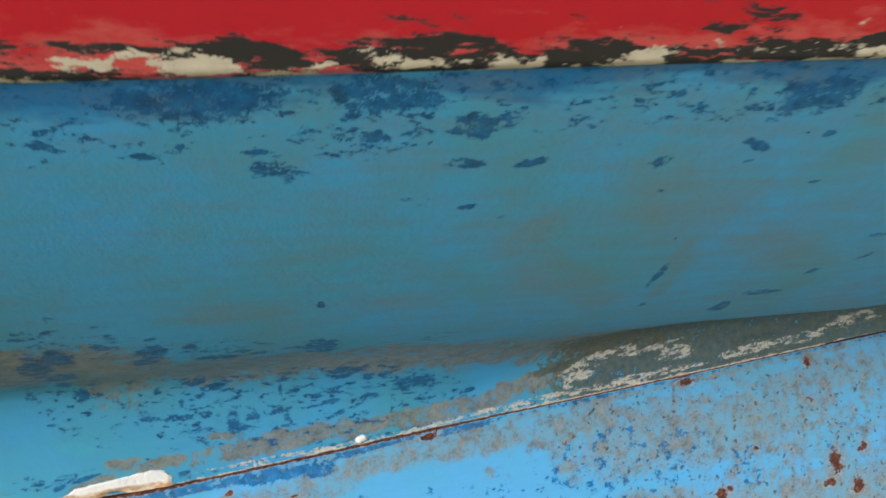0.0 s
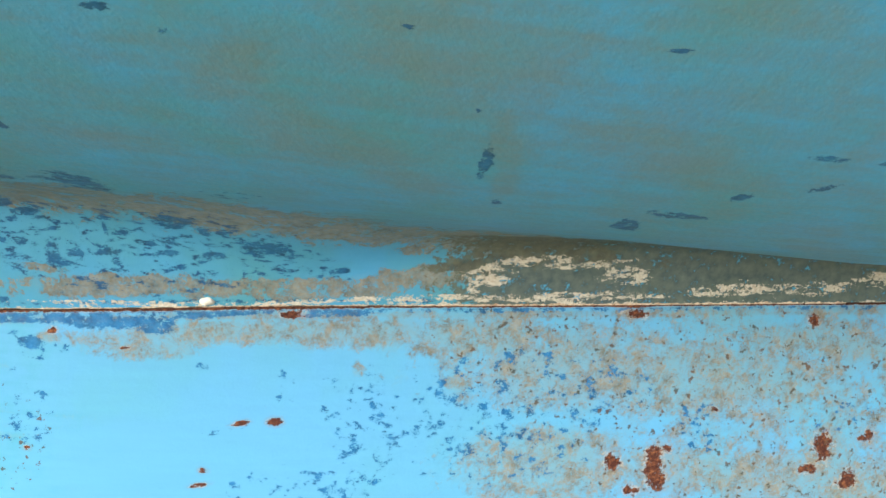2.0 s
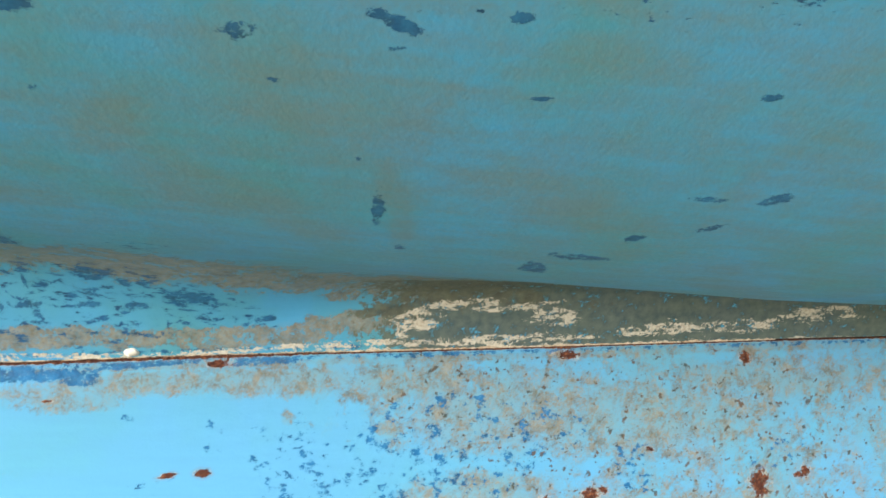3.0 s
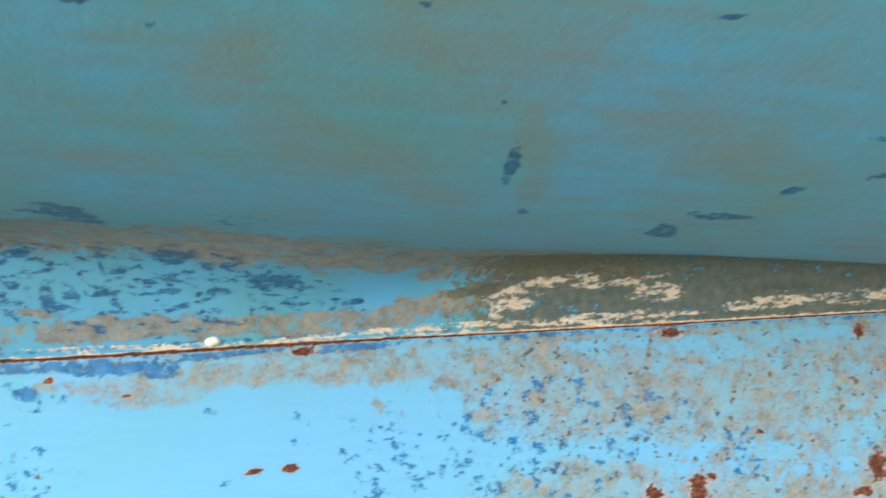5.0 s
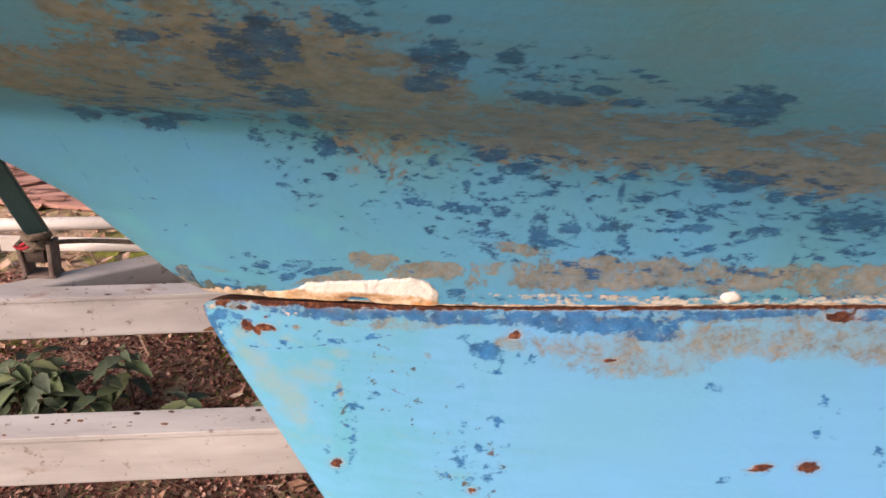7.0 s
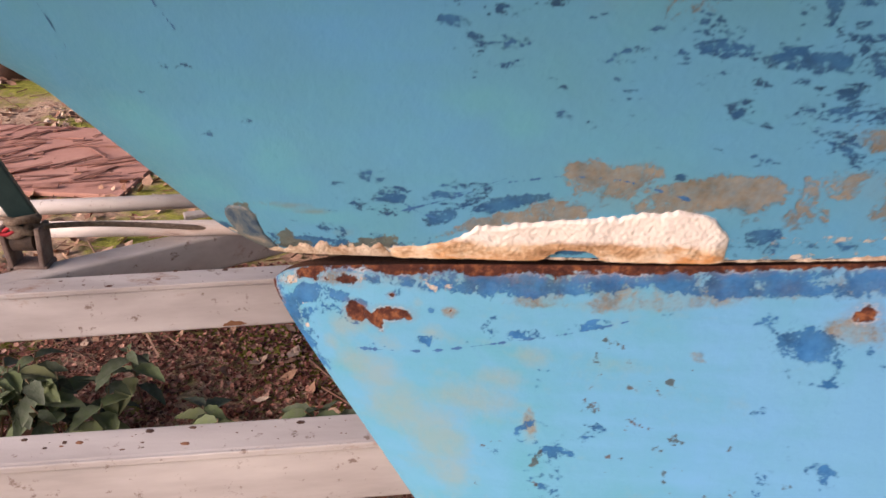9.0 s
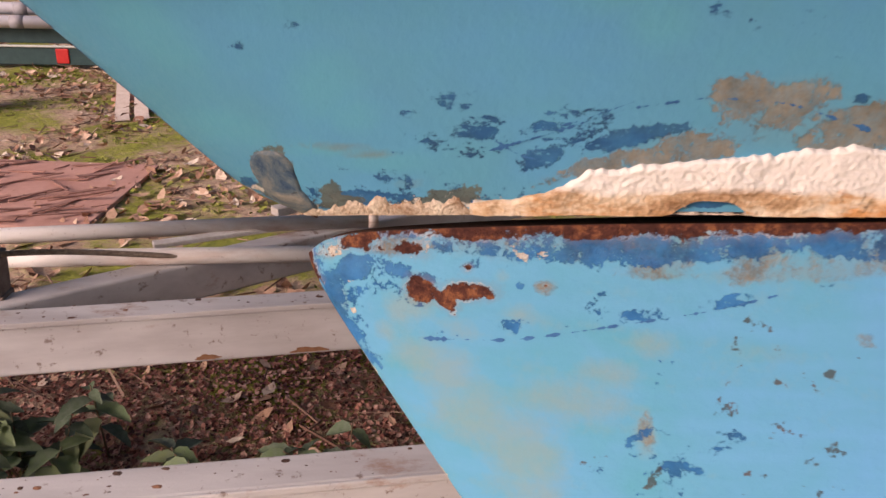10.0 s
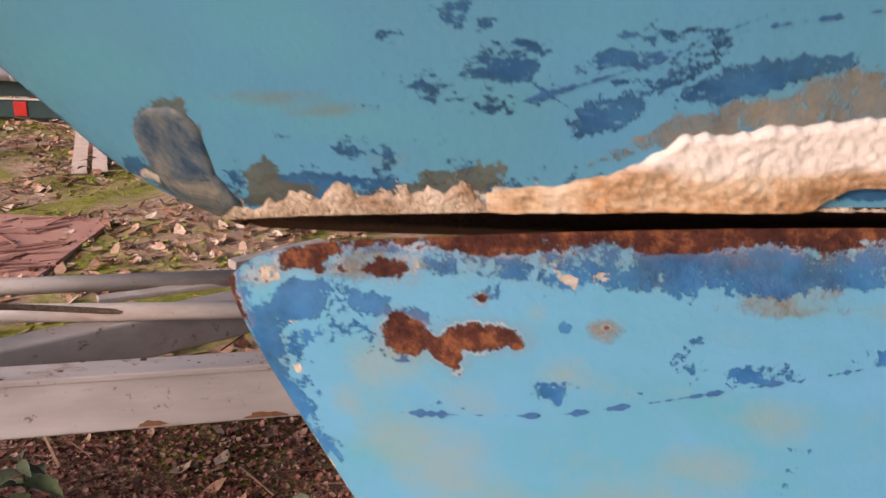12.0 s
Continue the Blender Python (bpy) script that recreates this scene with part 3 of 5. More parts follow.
KEEL_STAIN_FORE = [
    (-0.422, 0.883, 0.0069, 0.0034, -86), (-0.4, 0.879, 0.0053, 0.0028, 18), (-0.379, 0.878, 0.0076, 0.0025, 4),
    (-0.364, 0.899, 0.0036, 0.0027, 15), (-0.406, 0.873, 0.0046, 0.0037, 60), (-0.358, 0.887, 0.0072, 0.0032, 10),
]
KEEL_PALE_LOW = [
    (-0.374, 0.848, 0.022, 0.0151, 32), (-0.358, 0.87, 0.0256, 0.0073, 7), (-0.34, 0.857, 0.0148, 0.0128, 64),
    (-0.399, 0.867, 0.0141, 0.0098, 69), (-0.324, 0.88, 0.0177, 0.0072, 0), (-0.331, 0.843, 0.0167, 0.0102, 17),
]
KEEL_STAIN_LOW = [
    (-0.381, 0.847, 0.0097, 0.0079, 49), (-0.335, 0.854, 0.0073, 0.0053, -4), (-0.389, 0.865, 0.0107, 0.0036, 14),
]
HULL_PRIMER_FORE = [
    (-0.482, 1.127, 0.0221, 0.0374, 6), (-0.455, 1.124, 0.0258, 0.0367, 6), (-0.422, 1.127, 0.0247, 0.0377, 6),
    (-0.384, 1.142, 0.0255, 0.0391, 6), (-0.36, 1.134, 0.0197, 0.0441, 6), (-0.336, 1.131, 0.0164, 0.0232, 6),
    (-0.393, 1.166, 0.0144, 0.0142, 5), (-0.416, 1.18, 0.0135, 0.0081, 4), (-0.398, 1.183, 0.0106, 0.0056, 4),
    (-0.357, 1.184, 0.0103, 0.0051, 4),
]
HULL_SOLID_FILLET = [
    (-0.487, 1.082, 0.0123, 0.0093, 6), (-0.462, 1.086, 0.0111, 0.0065, 7), (-0.436, 1.076, 0.0148, 0.0069, 5),
    (-0.417, 1.085, 0.0128, 0.0059, 7), (-0.37, 1.069, 0.0066, 0.0067, 4), (-0.334, 1.089, 0.009, 0.0097, 9),
    (-0.318, 1.064, 0.0058, 0.01, 4), (-0.344, 1.156, 0.0146, 0.0173, 5), (-0.389, 1.169, 0.0127, 0.0043, 4),
    (-0.328, 1.126, 0.0134, 0.0139, 7),
]
HULL_SOLID_STUB = [
    (-0.2, 1.065, 0.0138, 0.0066, 7), (-0.18, 1.053, 0.0181, 0.0055, 6), (-0.163, 1.047, 0.0089, 0.0035, 5),
    (-0.213, 1.017, 0.0119, 0.0044, 3), (-0.19, 1.018, 0.0085, 0.0044, 3), (-0.158, 1.002, 0.0077, 0.017, 3),
    (-0.135, 1.005, 0.0095, 0.004, 3), (-0.101, 1.009, 0.0119, 0.0044, 3), (-0.031, 1.057, 0.0111, 0.0086, 10),
    (0.003, 1.048, 0.0079, 0.006, 8), (0.056, 1.027, 0.0178, 0.0087, 5), (0.009, 1.011, 0.0142, 0.0052, 5),
    (-0.041, 1.011, 0.0145, 0.0036, 5), (-0.102, 1.037, 0.0024, 0.0134, 5), (-0.216, 1.037, 0.0033, 0.0066, 3),
]
KEEL_BEIGE_FORE = [
    (-0.373, 0.846, 0.0146, 0.0141, 11), (-0.354, 0.833, 0.0168, 0.0197, 10), (-0.338, 0.857, 0.0209, 0.0103, 6),
    (-0.327, 0.868, 0.0138, 0.0061, 5), (-0.348, 0.815, 0.0121, 0.0116, 12), (-0.393, 0.866, 0.0123, 0.0055, 10),
    (-0.312, 0.845, 0.0042, 0.0102, 6), (-0.383, 0.86, 0.0122, 0.0109, 10), (-0.313, 0.879, 0.0091, 0.006, 5),
    (-0.397, 0.884, 0.0097, 0.0052, 9),
]
HULL_STAIN_STREAK = [
    (0.19, 1.334, 0.0078, 0.0253, 6), (0.21, 1.295, 0.0093, 0.0277, 6), (0.23, 1.248, 0.012, 0.0382, 7), (0.252, 1.198, 0.0169, 0.0371, 8),
]
KEEL_RUST_AFT = [
    (0.552, 0.778, 0.0169, 0.0247, -1),
    (0.499, 0.771, 0.0166, 0.0141, -1),
    (0.562, 0.746, 0.0139, 0.0214, -1),
    (0.789, 0.793, 0.0234, 0.0235, -1),
    (0.763, 0.761, 0.0149, 0.0102, -1),
    (0.827, 0.741, 0.0256, 0.0105, -2),
    (0.847, 0.8, 0.0119, 0.0074, -1),
    (0.524, 0.736, 0.0168, 0.0101, -1),
    (0.632, 0.836, 0.0078, 0.0064, 0),
]
KEEL_RUST_SPOT = [
    (-0.393, 0.891, 0.0047, 0.0042, 0), (-0.377, 0.892, 0.0085, 0.0030, 6), (-0.383, 0.8885, 0.0034, 0.0034, 0), (-0.387, 0.890, 0.004, 0.0016, -40),
]


def hull_layers(x, y, z):
    lay = {k: np.full(x.shape, -3.0) for k in LAYERS}
    lay["primer"] = field(x, z, HULL_PRIMER_FILLET + HULL_PRIMER_JOINT + HULL_PRIMER_FORE)
    lay["bare_shade"] = field(x, z, HULL_BARE_NOSE + HULL_BARE_ROOT + HULL_BARE_JOINT)
    lay["deep"] = field(x, z, HULL_DEEP_BILGE + HULL_DEEP_FORE + HULL_DEEP_WATERLINE)
    lay["solid"] = field(x, z, HULL_SOLID_FORE + HULL_SOLID_BILGE + HULL_SOLID_FILLET + HULL_SOLID_STUB + HULL_SOLID_AFT + HULL_SOLID_WATERLINE + HULL_SOLID_JOINT)
    lay["stain"] = field(x, z, HULL_STAIN_BILGE + HULL_STAIN_FORE + HULL_STAIN_STREAK)
    lay["white"] = field(x, z, HULL_WHITE_ROOT + HULL_WHITE_NOSE)
    lay["pale"] = field(x, z, HULL_PALE_FORE)
    up = z - joint_z(x, y)
    lay["white"] = np.maximum(lay["white"], band(up, -0.002, 0.003 + 0.002 * np.sin(x * 31), 0.004) * 0.45 - 0.25)
    lay["solid"] = np.maximum(lay["solid"], 0.6 * band(up, 0.003, 0.011, 0.006) - 0.35 - 0.5 * (x > 0.6))
    lay["rust"] = np.maximum(lay["rust"], band(up, -0.01, 0.0012, 0.0015) - 0.3)
    # bare laminate aft, spread wide to paint in the shade under the hull
    lay["bare_shade"] = np.maximum(lay["bare_shade"], np.clip((x - 0.27) / 0.12, -3, 0.45) * np.where(y > -0.045, 1, 0) - 3.0 * (y <= -0.045))
    nose = x - stub_nose(z)
    lay["solid"] = np.maximum(lay["solid"], np.where(z < 1.06, 0.45 - nose / 0.006, -3.0))
    lay["white"] = np.maximum(lay["white"], np.where(z < 0.93, -0.1 - nose / 0.004, -3.0))
    lay["pale"] = np.maximum(lay["pale"], np.where(y > -0.04, np.clip((-0.3 - x) / 0.3, -3, -0.15), -3.0))
    lay["deep"] = np.maximum(lay["deep"], 0.5 * band(z, edge_z(x) - 0.035, edge_z(x) + 0.01, 0.02) - 0.15)
    lay["stain"] = np.maximum(lay["stain"], np.where(y < -0.04, np.clip(0.1 + 0.5 * x, -0.3, 0.2), -0.6))
    lay["wash"] = np.maximum(lay["wash"], np.clip(0.9 - (edge_z(x) - z) / 0.022, -3, 1))
    return lay


def keel_layers(x, y, z):
    lay = {k: np.full(x.shape, -3.0) for k in LAYERS}
    lay["solid"] = field(x, z, KEEL_SOLID_LIP + KEEL_SOLID_FORE)
    lay["deep"] = field(x, z, KEEL_DEEP_LIP + KEEL_DEEP_FORE + KEEL_DEEP_MID + KEEL_DEEP_MID_MORE)
    lay["primer"] = field(x, z, KEEL_PRIMER_LIP + KEEL_PRIMER_MID + KEEL_PRIMER_FORE)
    lay["pale"] = field(x, z, KEEL_PALE_FORE + KEEL_PALE_LOW)
    lay["rust"] = field(x, z, KEEL_RUST_FORE + KEEL_RUST_LIP + KEEL_RUST_MID + KEEL_RUST_MID_MORE)
    lay["speck"] = field(x, z, KEEL_SPECK_MID + KEEL_SPECK_FORE)
    lay["white"] = field(x, z, KEEL_WHITE_LIP)
    lay["stain"] = field(x, z, KEEL_STAIN_FORE + KEEL_STAIN_LOW + KEEL_BEIGE_FORE)
    lay["white"] = lay["white"] - 0.45
    lay["rust"] = lay["rust"] - 0.1 - 0.3 * (x > 0.1)
    lay["rust"] = np.maximum(lay["rust"], field(x, z, KEEL_RUST_SPOT) + 0.1)
    lay["rust"] = np.maximum(lay["rust"], field(x, z, KEEL_RUST_AFT) - 0.4)
    down = joint_z(x, y) - z
    nose = x - keel_nose(z)
    lay["solid"] = np.maximum(lay["solid"], np.where(z > 0.855, 0.6 - nose / 0.009, -3.0))
    lay["rust"] = np.maximum(lay["rust"], np.where(z > 0.885, 0.5 - nose / 0.004, -3.0))
    lay["white"] = np.maximum(lay["white"], np.where(z > 0.80, 0.0 - nose / 0.003, -3.0))
    lay["pale"] = np.maximum(lay["pale"], np.clip((-0.22 - x) / 0.2, -3, 0.3))
    lay["stain"] = np.maximum(lay["stain"], np.clip(-0.25 - 1.2 * (x + 0.3), -3, -0.25))
    lip = np.interp(x, (-0.3, -0.2, 0.1, 0.2), (0.0070, 0.0040, 0.0045, 0.003))
    lay["rust"] = np.maximum(lay["rust"], np.clip(1.0 - down / lip, -3, 1) + 0.15)
    lay["solid"] = np.maximum(lay["solid"], 0.8 * band(down, 0.003, 0.011, 0.005) - 0.35)
    lay["primer"] = np.maximum(lay["primer"], 0.8 * band(down, 0.006, 0.02, 0.008) - 0.4 + np.where(x < -0.2, 1.5, 0.3) * np.clip(x + 0.2, -0.5, 0.5))
    lay["primer"] = np.maximum(lay["primer"], np.clip((x - 0.6) / 0.3, -3, -0.05))
    return lay


# ---- the boat ----
boat = tagged(empty("sailing_boat", (0, 0, 0)), "blue-bottomed sailing boat hull with red topsides on a trailer", "boat")


def bow(P):
    """Draws the forebody in to the stem, well ahead of the keel."""
    P = P.copy()
    t = np.clip((-1.0 - P[:, 0]) / 1.6, 0, 1)
    P[:, 1] += (0.55 - P[:, 1]) * t ** 1.7
    P[:, 2] += 0.22 * t * t
    return P


def build_hull():
    x = np.concatenate([np.linspace(-2.6, -0.8, 30)[:-1], np.arange(-0.8, -0.60, 0.003), np.arange(-0.60, -0.38, 0.0012), np.arange(-0.38, 0.95, 0.0035), np.linspace(0.95, 2.6, 40)])
    nv = 230
    fore = -0.4315
    yf, zf = stub_foot(x)
    zs = zf + 0.001
    for i, xi in enumerate(x):
        if xi <= fore:
            lo, hi = 0.88, hull_floor(xi) - 0.004
            z = np.linspace(lo, hi, 900)
            ok = stub_nose(z) <= xi
            zs[i] = z[ok][0] if ok.any() else hi
    top = edge_z(x)
    v = np.linspace(0, 1, nv)
    z = zs[:, None] + (top - zs)[:, None] * v[None, :]
    xx = np.repeat(x[:, None], nv, axis=1)
    y = np.minimum(hull_out(xx, z), NOSE_Y)
    P = np.stack([xx, y, z], axis=2).reshape(-1, 3)
    mesh_object("hull_bottom", bow(P), grid_faces(len(x), nv, flip=True), M_HULL, boat, "worn blue antifouling paint with brown primer patches", attrs=hull_layers(xx, y, z))
    # inner face of the stub, mirrored, and its flat underside
    k = x > -0.75
    xi, yo, zo = x[k], y[k, 0], zs[k]
    yi = 2 * NOSE_Y - np.minimum(yo, NOSE_Y)
    zi = np.where(xi > fore, joint_z(xi, yi) + 0.001, zo)
    rows = [np.stack([xi, yo + (yi - yo) * q, zo + (zi - zo) * q], axis=1) for q in np.linspace(0, 1, 8)]
    for q in np.linspace(0.05, 1, 14):
        zq = zi + (np.maximum(hull_floor(xi) + 0.05, zi + 0.01) - zi) * q
        rows.append(np.stack([xi, 2 * NOSE_Y - np.minimum(stub_y(xi, zq), NOSE_Y), zq], axis=1))
    P = np.stack(rows[:8], axis=1)
    # the dark rust colour here stands in for the shade in the gap
    mesh_object("stub_underside", P.reshape(-1, 3), grid_faces(len(xi), 8), M_RUST_SHADE, boat, "underside of the stub, coloured dark for the shade in the gap")
    rows = rows[7:]
    P = np.stack(rows, axis=1)
    lay = hull_layers(P[..., 0], P[..., 1], P[..., 2])
    mesh_object("keel_stub", P.reshape(-1, 3), grid_faces(len(xi), len(rows)), M_HULL, boat, "inner side of the moulded stub above the keel", attrs=lay)
    # flat floor of the hull, inboard of the keel, and the far bilge
    xs = np.linspace(-2.6, 2.6, 60)
    ys = np.linspace(-0.06, 1.62, 60)
    xg, yg = np.meshgrid(xs, ys, indexing="ij")
    w = np.where(yg < 0.55, -yg, yg - 1.10)
    a = rise(xg)
    zg = hull_floor(xg) + np.where(w > -a / 2.84, a * w + 1.42 * w * w, -a * a / 5.68) + 0.002
    mesh_object("hull_floor", bow(np.stack([xg, yg, zg], axis=2).reshape(-1, 3)), grid_faces(60, 60), M_HULL, boat, "blue painted underside", attrs={q: np.full(xg.shape, -3.0) for q in LAYERS})
    # red topsides, a few millimetres proud of the bottom paint
    xs = np.linspace(-2.6, 2.6, 700)
    hs = np.concatenate([np.linspace(0, 0.09, 40), np.linspace(0.1, 0.42, 20)])
    xg, hg = np.meshgrid(xs, hs, indexing="ij")
    z0 = edge_z(xg)
    yg = hull_y(xg, z0) - 0.004 * np.clip(hg / 0.002, 0, 1) - 0.55 * hg + 0.25 * hg * hg
    edge = np.clip(0.55 - hg / 0.042, -1.5, 1)
    top = np.stack([xg, yg, z0 + hg - 0.0005], axis=2)
    mesh_object("topside", bow(top.reshape(-1, 3)), grid_faces(700, len(hs), flip=True), M_RED, boat, "glossy red topsides with chipped lower edge", attrs={"edge": edge})
    other = top * (1, -1, 1) + (0, 1.10, 0)
    mesh_object("topside", bow(other.reshape(-1, 3)), grid_faces(700, len(hs)), M_RED, boat, "glossy red topsides", attrs={"edge": edge})
    # unseen deck, added to close the hull against light from above
    deck = np.stack([top[::7, -1], other[::7, -1]], axis=1)
    mesh_object("deck", bow(deck.reshape(-1, 3)), grid_faces(100, 2), M_DECK, boat, "plain pale deck, unseen, added to block light")
    a = np.concatenate([np.stack([top[-1, ::6], other[-1, ::6]], axis=1)])
    mesh_object("transom", a.reshape(-1, 3), grid_faces(10, 2), M_RED, boat, "red transom", attrs={"edge": np.full(20, -1.5)})


def build_keel():
    d = np.concatenate([np.linspace(0, 0.1, 160) ** 1.0, np.arange(0.102, 1.35, 0.0035), np.linspace(1.36, 2.0, 12)])
    nv, zb = 150, 0.42
    v = np.linspace(0, 1, nv)
    # the top edge, a little below the joint; the gap opens towards the nose
    zt = np.full(d.shape, 0.9)
    for _ in range(8):
        xt = keel_nose(zt) + d
        zt = joint_z(xt, keel_out(xt, zt)) - 0.0015 - 0.0062 * np.exp(-d / 0.11) - 0.008 * np.exp(-d / 0.007)
    z = zt[:, None] + (zb - zt)[:, None] * v[None, :]
    xx = keel_nose(z) + d[:, None]
    yy = keel_out(xx, z)
    mesh_object("keel_side", np.stack([xx, yy, z], axis=2).reshape(-1, 3), grid_faces(len(d), nv), M_KEEL, boat, "light blue cast keel with rust and worn primer", attrs=keel_layers(xx, yy, z))
    # inner side, mirrored on the splayed middle plane, and the rusty flange on top
    thick = 2 * KEEL_HALF * fullness(d, 0.33, 0.7)[:, None] * np.clip((1.95 - d) / 0.4, 0.03, 1)[:, None]
    yi, zi = yy + thick, z - 0.36 * thick * (1 - v)[None, :]
    mesh_object("keel_inner_side", np.stack([xx, yi, zi], axis=2).reshape(-1, 3), grid_faces(len(d), nv, flip=True), M_KEEL, boat, attrs=keel_layers(xx, yi, zi))
    a = np.stack([xx[:, 0], yy[:, 0], z[:, 0]], axis=1)
    b = np.stack([xx[:, 0], yi[:, 0], zi[:, 0]], axis=1)
    P = np.stack([a + (b - a) * k for k in np.linspace(0, 1, 12)], axis=1).reshape(-1, 3)
    mesh_object("keel_flange", P, grid_faces(len(d), 12, flip=True), M_RUST_SHADE, boat, "rusty iron keel flange")
    a = np.stack([xx[:, -1], yy[:, -1], z[:, -1]], axis=1)
    b = np.stack([xx[:, -1], yi[:, -1], zi[:, -1]], axis=1)
    mesh_object("keel_foot", np.stack([a, b], axis=1).reshape(-1, 3), grid_faces(len(d), 2), M_RUST_SHADE, boat)


# rusty iron, its colour darkened further to paint in shade in the keel gap
M_RUST_SHADE = plain("rusty_iron_shade", (0.045, 0.018, 0.012), (0.13, 0.05, 0.026), 60, rough=0.95, bump=0.8, distance=0.004, detail=8)
build_hull()
build_keel()

# ---- ground ----
GROUND = -0.08


def build_ground():
    m = Mat("leafy_soil", rough=0.95, spec=0.1)
    f = m.noise(1.6, 6, 0.65)
    g = m.noise(26, 6, 0.7)
    soil = m.colours(g, [(0.3, (0.28, 0.175, 0.12)), (0.5, (0.50, 0.35, 0.25)), (0.72, (0.66, 0.51, 0.39))])
    moss = m.colours(g, [(0.3, (0.12, 0.14, 0.025)), (0.6, (0.30, 0.31, 0.06)), (0.8, (0.50, 0.45, 0.14))])
    c = m.mix(m.ramp(m.math("ADD", f, m.math("MULTIPLY", m.math("SUBTRACT", g, 0.5), 0.35)), 0.43, 0.55), soil, moss)
    c = m.mix(m.ramp(m.noise(75, 6, 0.75), 0.5, 0.7, 0.0, 0.75), c, (0.07, 0.045, 0.028))
    mat = m.done(c, bump=g, strength=0.8, distance=0.02)
    u = np.linspace(-1, 1, 160)
    s = np.sign(u) * (7 * np.abs(u) + 2000 * np.abs(u) ** 9)
    xg, yg = np.meshgrid(s - 1.2, s + 2.0, indexing="ij")
    rng = np.random.default_rng(3)
    zg = GROUND + rng.normal(0, 0.006, xg.shape) + 0.02 * np.sin(xg * 1.7) * np.sin(yg * 1.3 + 1)
    ob = mesh_object("ground", np.stack([xg, yg, zg], axis=2).reshape(-1, 3), grid_faces(160, 160), mat)
    tagged(ob, "mossy ground strewn with brown leaves and twigs", "ground", kind="structure")


build_ground()

# ---- small raised parts on the boat ----
def rough_noise(x, z, f, seed=0.0):
    return np.array([noise.noise((float(a) * f, float(b) * f, seed)) for a, b in zip(x.ravel(), z.ravel())]).reshape(x.shape)


def skin_patch(name, xs, height, lift, material, label, rows=14, start=0.0, wobble=60, seed=1.0):
    """A lumpy layer on the stub, from the joint up to height(x), lift metres thick, thinning to its rim."""
    q = np.linspace(0, 1, rows)
    xx = np.repeat(xs[:, None], rows, axis=1)
    hh = height(xs)[:, None]
    up = start * np.exp(-((xs[:, None] + 0.297) / 0.011) ** 4) + (hh - start * np.exp(-((xs[:, None] + 0.297) / 0.011) ** 4)) * q[None, :]
    z = joint_z(xx, 0.0) + up
    for _ in range(4):
        y = hull_out(xx, z)
        z = joint_z(xx, y) + up
    n = 0.5 * rough_noise(xx, z, wobble, seed) + 0.3 * rough_noise(xx, z, wobble * 3.1, seed + 5) + 0.25 * rough_noise(xx, z, wobble * 10, seed + 9)
    end = np.minimum(xx - xs[0], xs[-1] - xx) / 0.006
    body = np.clip(np.minimum(np.minimum((1 - q)[None, :] * hh / 0.0015, end), 1.0), 0, 1) ** 0.5
    off = lift * body * (0.7 + 0.6 * n) - 0.0006 * (1 - body)
    P = np.stack([xx, y - off, z], axis=2).reshape(-1, 3)
    low = np.repeat(1.0 - np.clip(up / 0.012, 0, 1), 1, axis=1)
    return mesh_object(name, P, grid_faces(len(xs), rows, flip=True), material, boat, label, attrs={"low": low})


def filler_material():
    m = Mat("cream_filler", rough=0.92, spec=0.15)
    low = m.attr("low")
    big = m.noise(38, 6, 0.7, m.stretch(0.6, 1, 1.6))
    fine = m.noise(260, 6, 0.7)
    c = m.colours(m.math("ADD", m.math("MULTIPLY", big, 0.75), m.math("MULTIPLY", fine, 0.25)), [(0.36, (0.26, 0.14, 0.07)), (0.45, (0.52, 0.33, 0.19)), (0.52, (0.70, 0.54, 0.38)), (0.64, (0.78, 0.70, 0.60))])
    c = m.mix(m.ramp(m.math("SUBTRACT", m.math("ADD", big, 0.2), m.math("MULTIPLY", low, 1.3)), 0.15, 0.5), c, (0.80, 0.74, 0.68))
    spot = m.noise(60, 5, 0.65, m.stretch(0.5, 1, 1.4, shift=(2, 5, 1)))
    c = m.mix(m.ramp(m.math("ADD", spot, m.math("MULTIPLY", low, 0.14)), 0.62, 0.74, 0.0, 0.85), c, (0.58, 0.25, 0.07))
    c = m.mix(m.ramp(m.math("ADD", m.noise(95, 6, 0.7, m.stretch(0.5, 1, 1.3, shift=(1, 9, 4))), m.math("MULTIPLY", low, 0.08)), 0.70, 0.76, 0.0, 0.8), c, (0.12, 0.07, 0.04))
    return m.done(c, bump=m.math("ADD", m.math("MULTIPLY", fine, 0.5), m.noise(90, 6, 0.7)), strength=0.6, distance=0.002)


def putty_material():
    m = Mat("grey_putty", rough=0.7, spec=0.25)
    f = m.noise(85, 7, 0.7, distort=0.5)
    c = m.colours(f, [(0.32, (0.02, 0.06, 0.12)), (0.44, (0.09, 0.13, 0.16)), (0.58, (0.22, 0.22, 0.20)), (0.72, (0.34, 0.31, 0.26))])
    return m.done(c, bump=m.noise(260, 5, 0.7), strength=0.5)


M_FILLER = filler_material()
M_PUTTY = putty_material()
M_BEAD = plain("old_sealant", (0.82, 0.70, 0.55), (0.34, 0.20, 0.115), 130, rough=0.9, bump=0.7, distance=0.003, detail=8)

fx = np.linspace(-0.377, -0.232, 300)


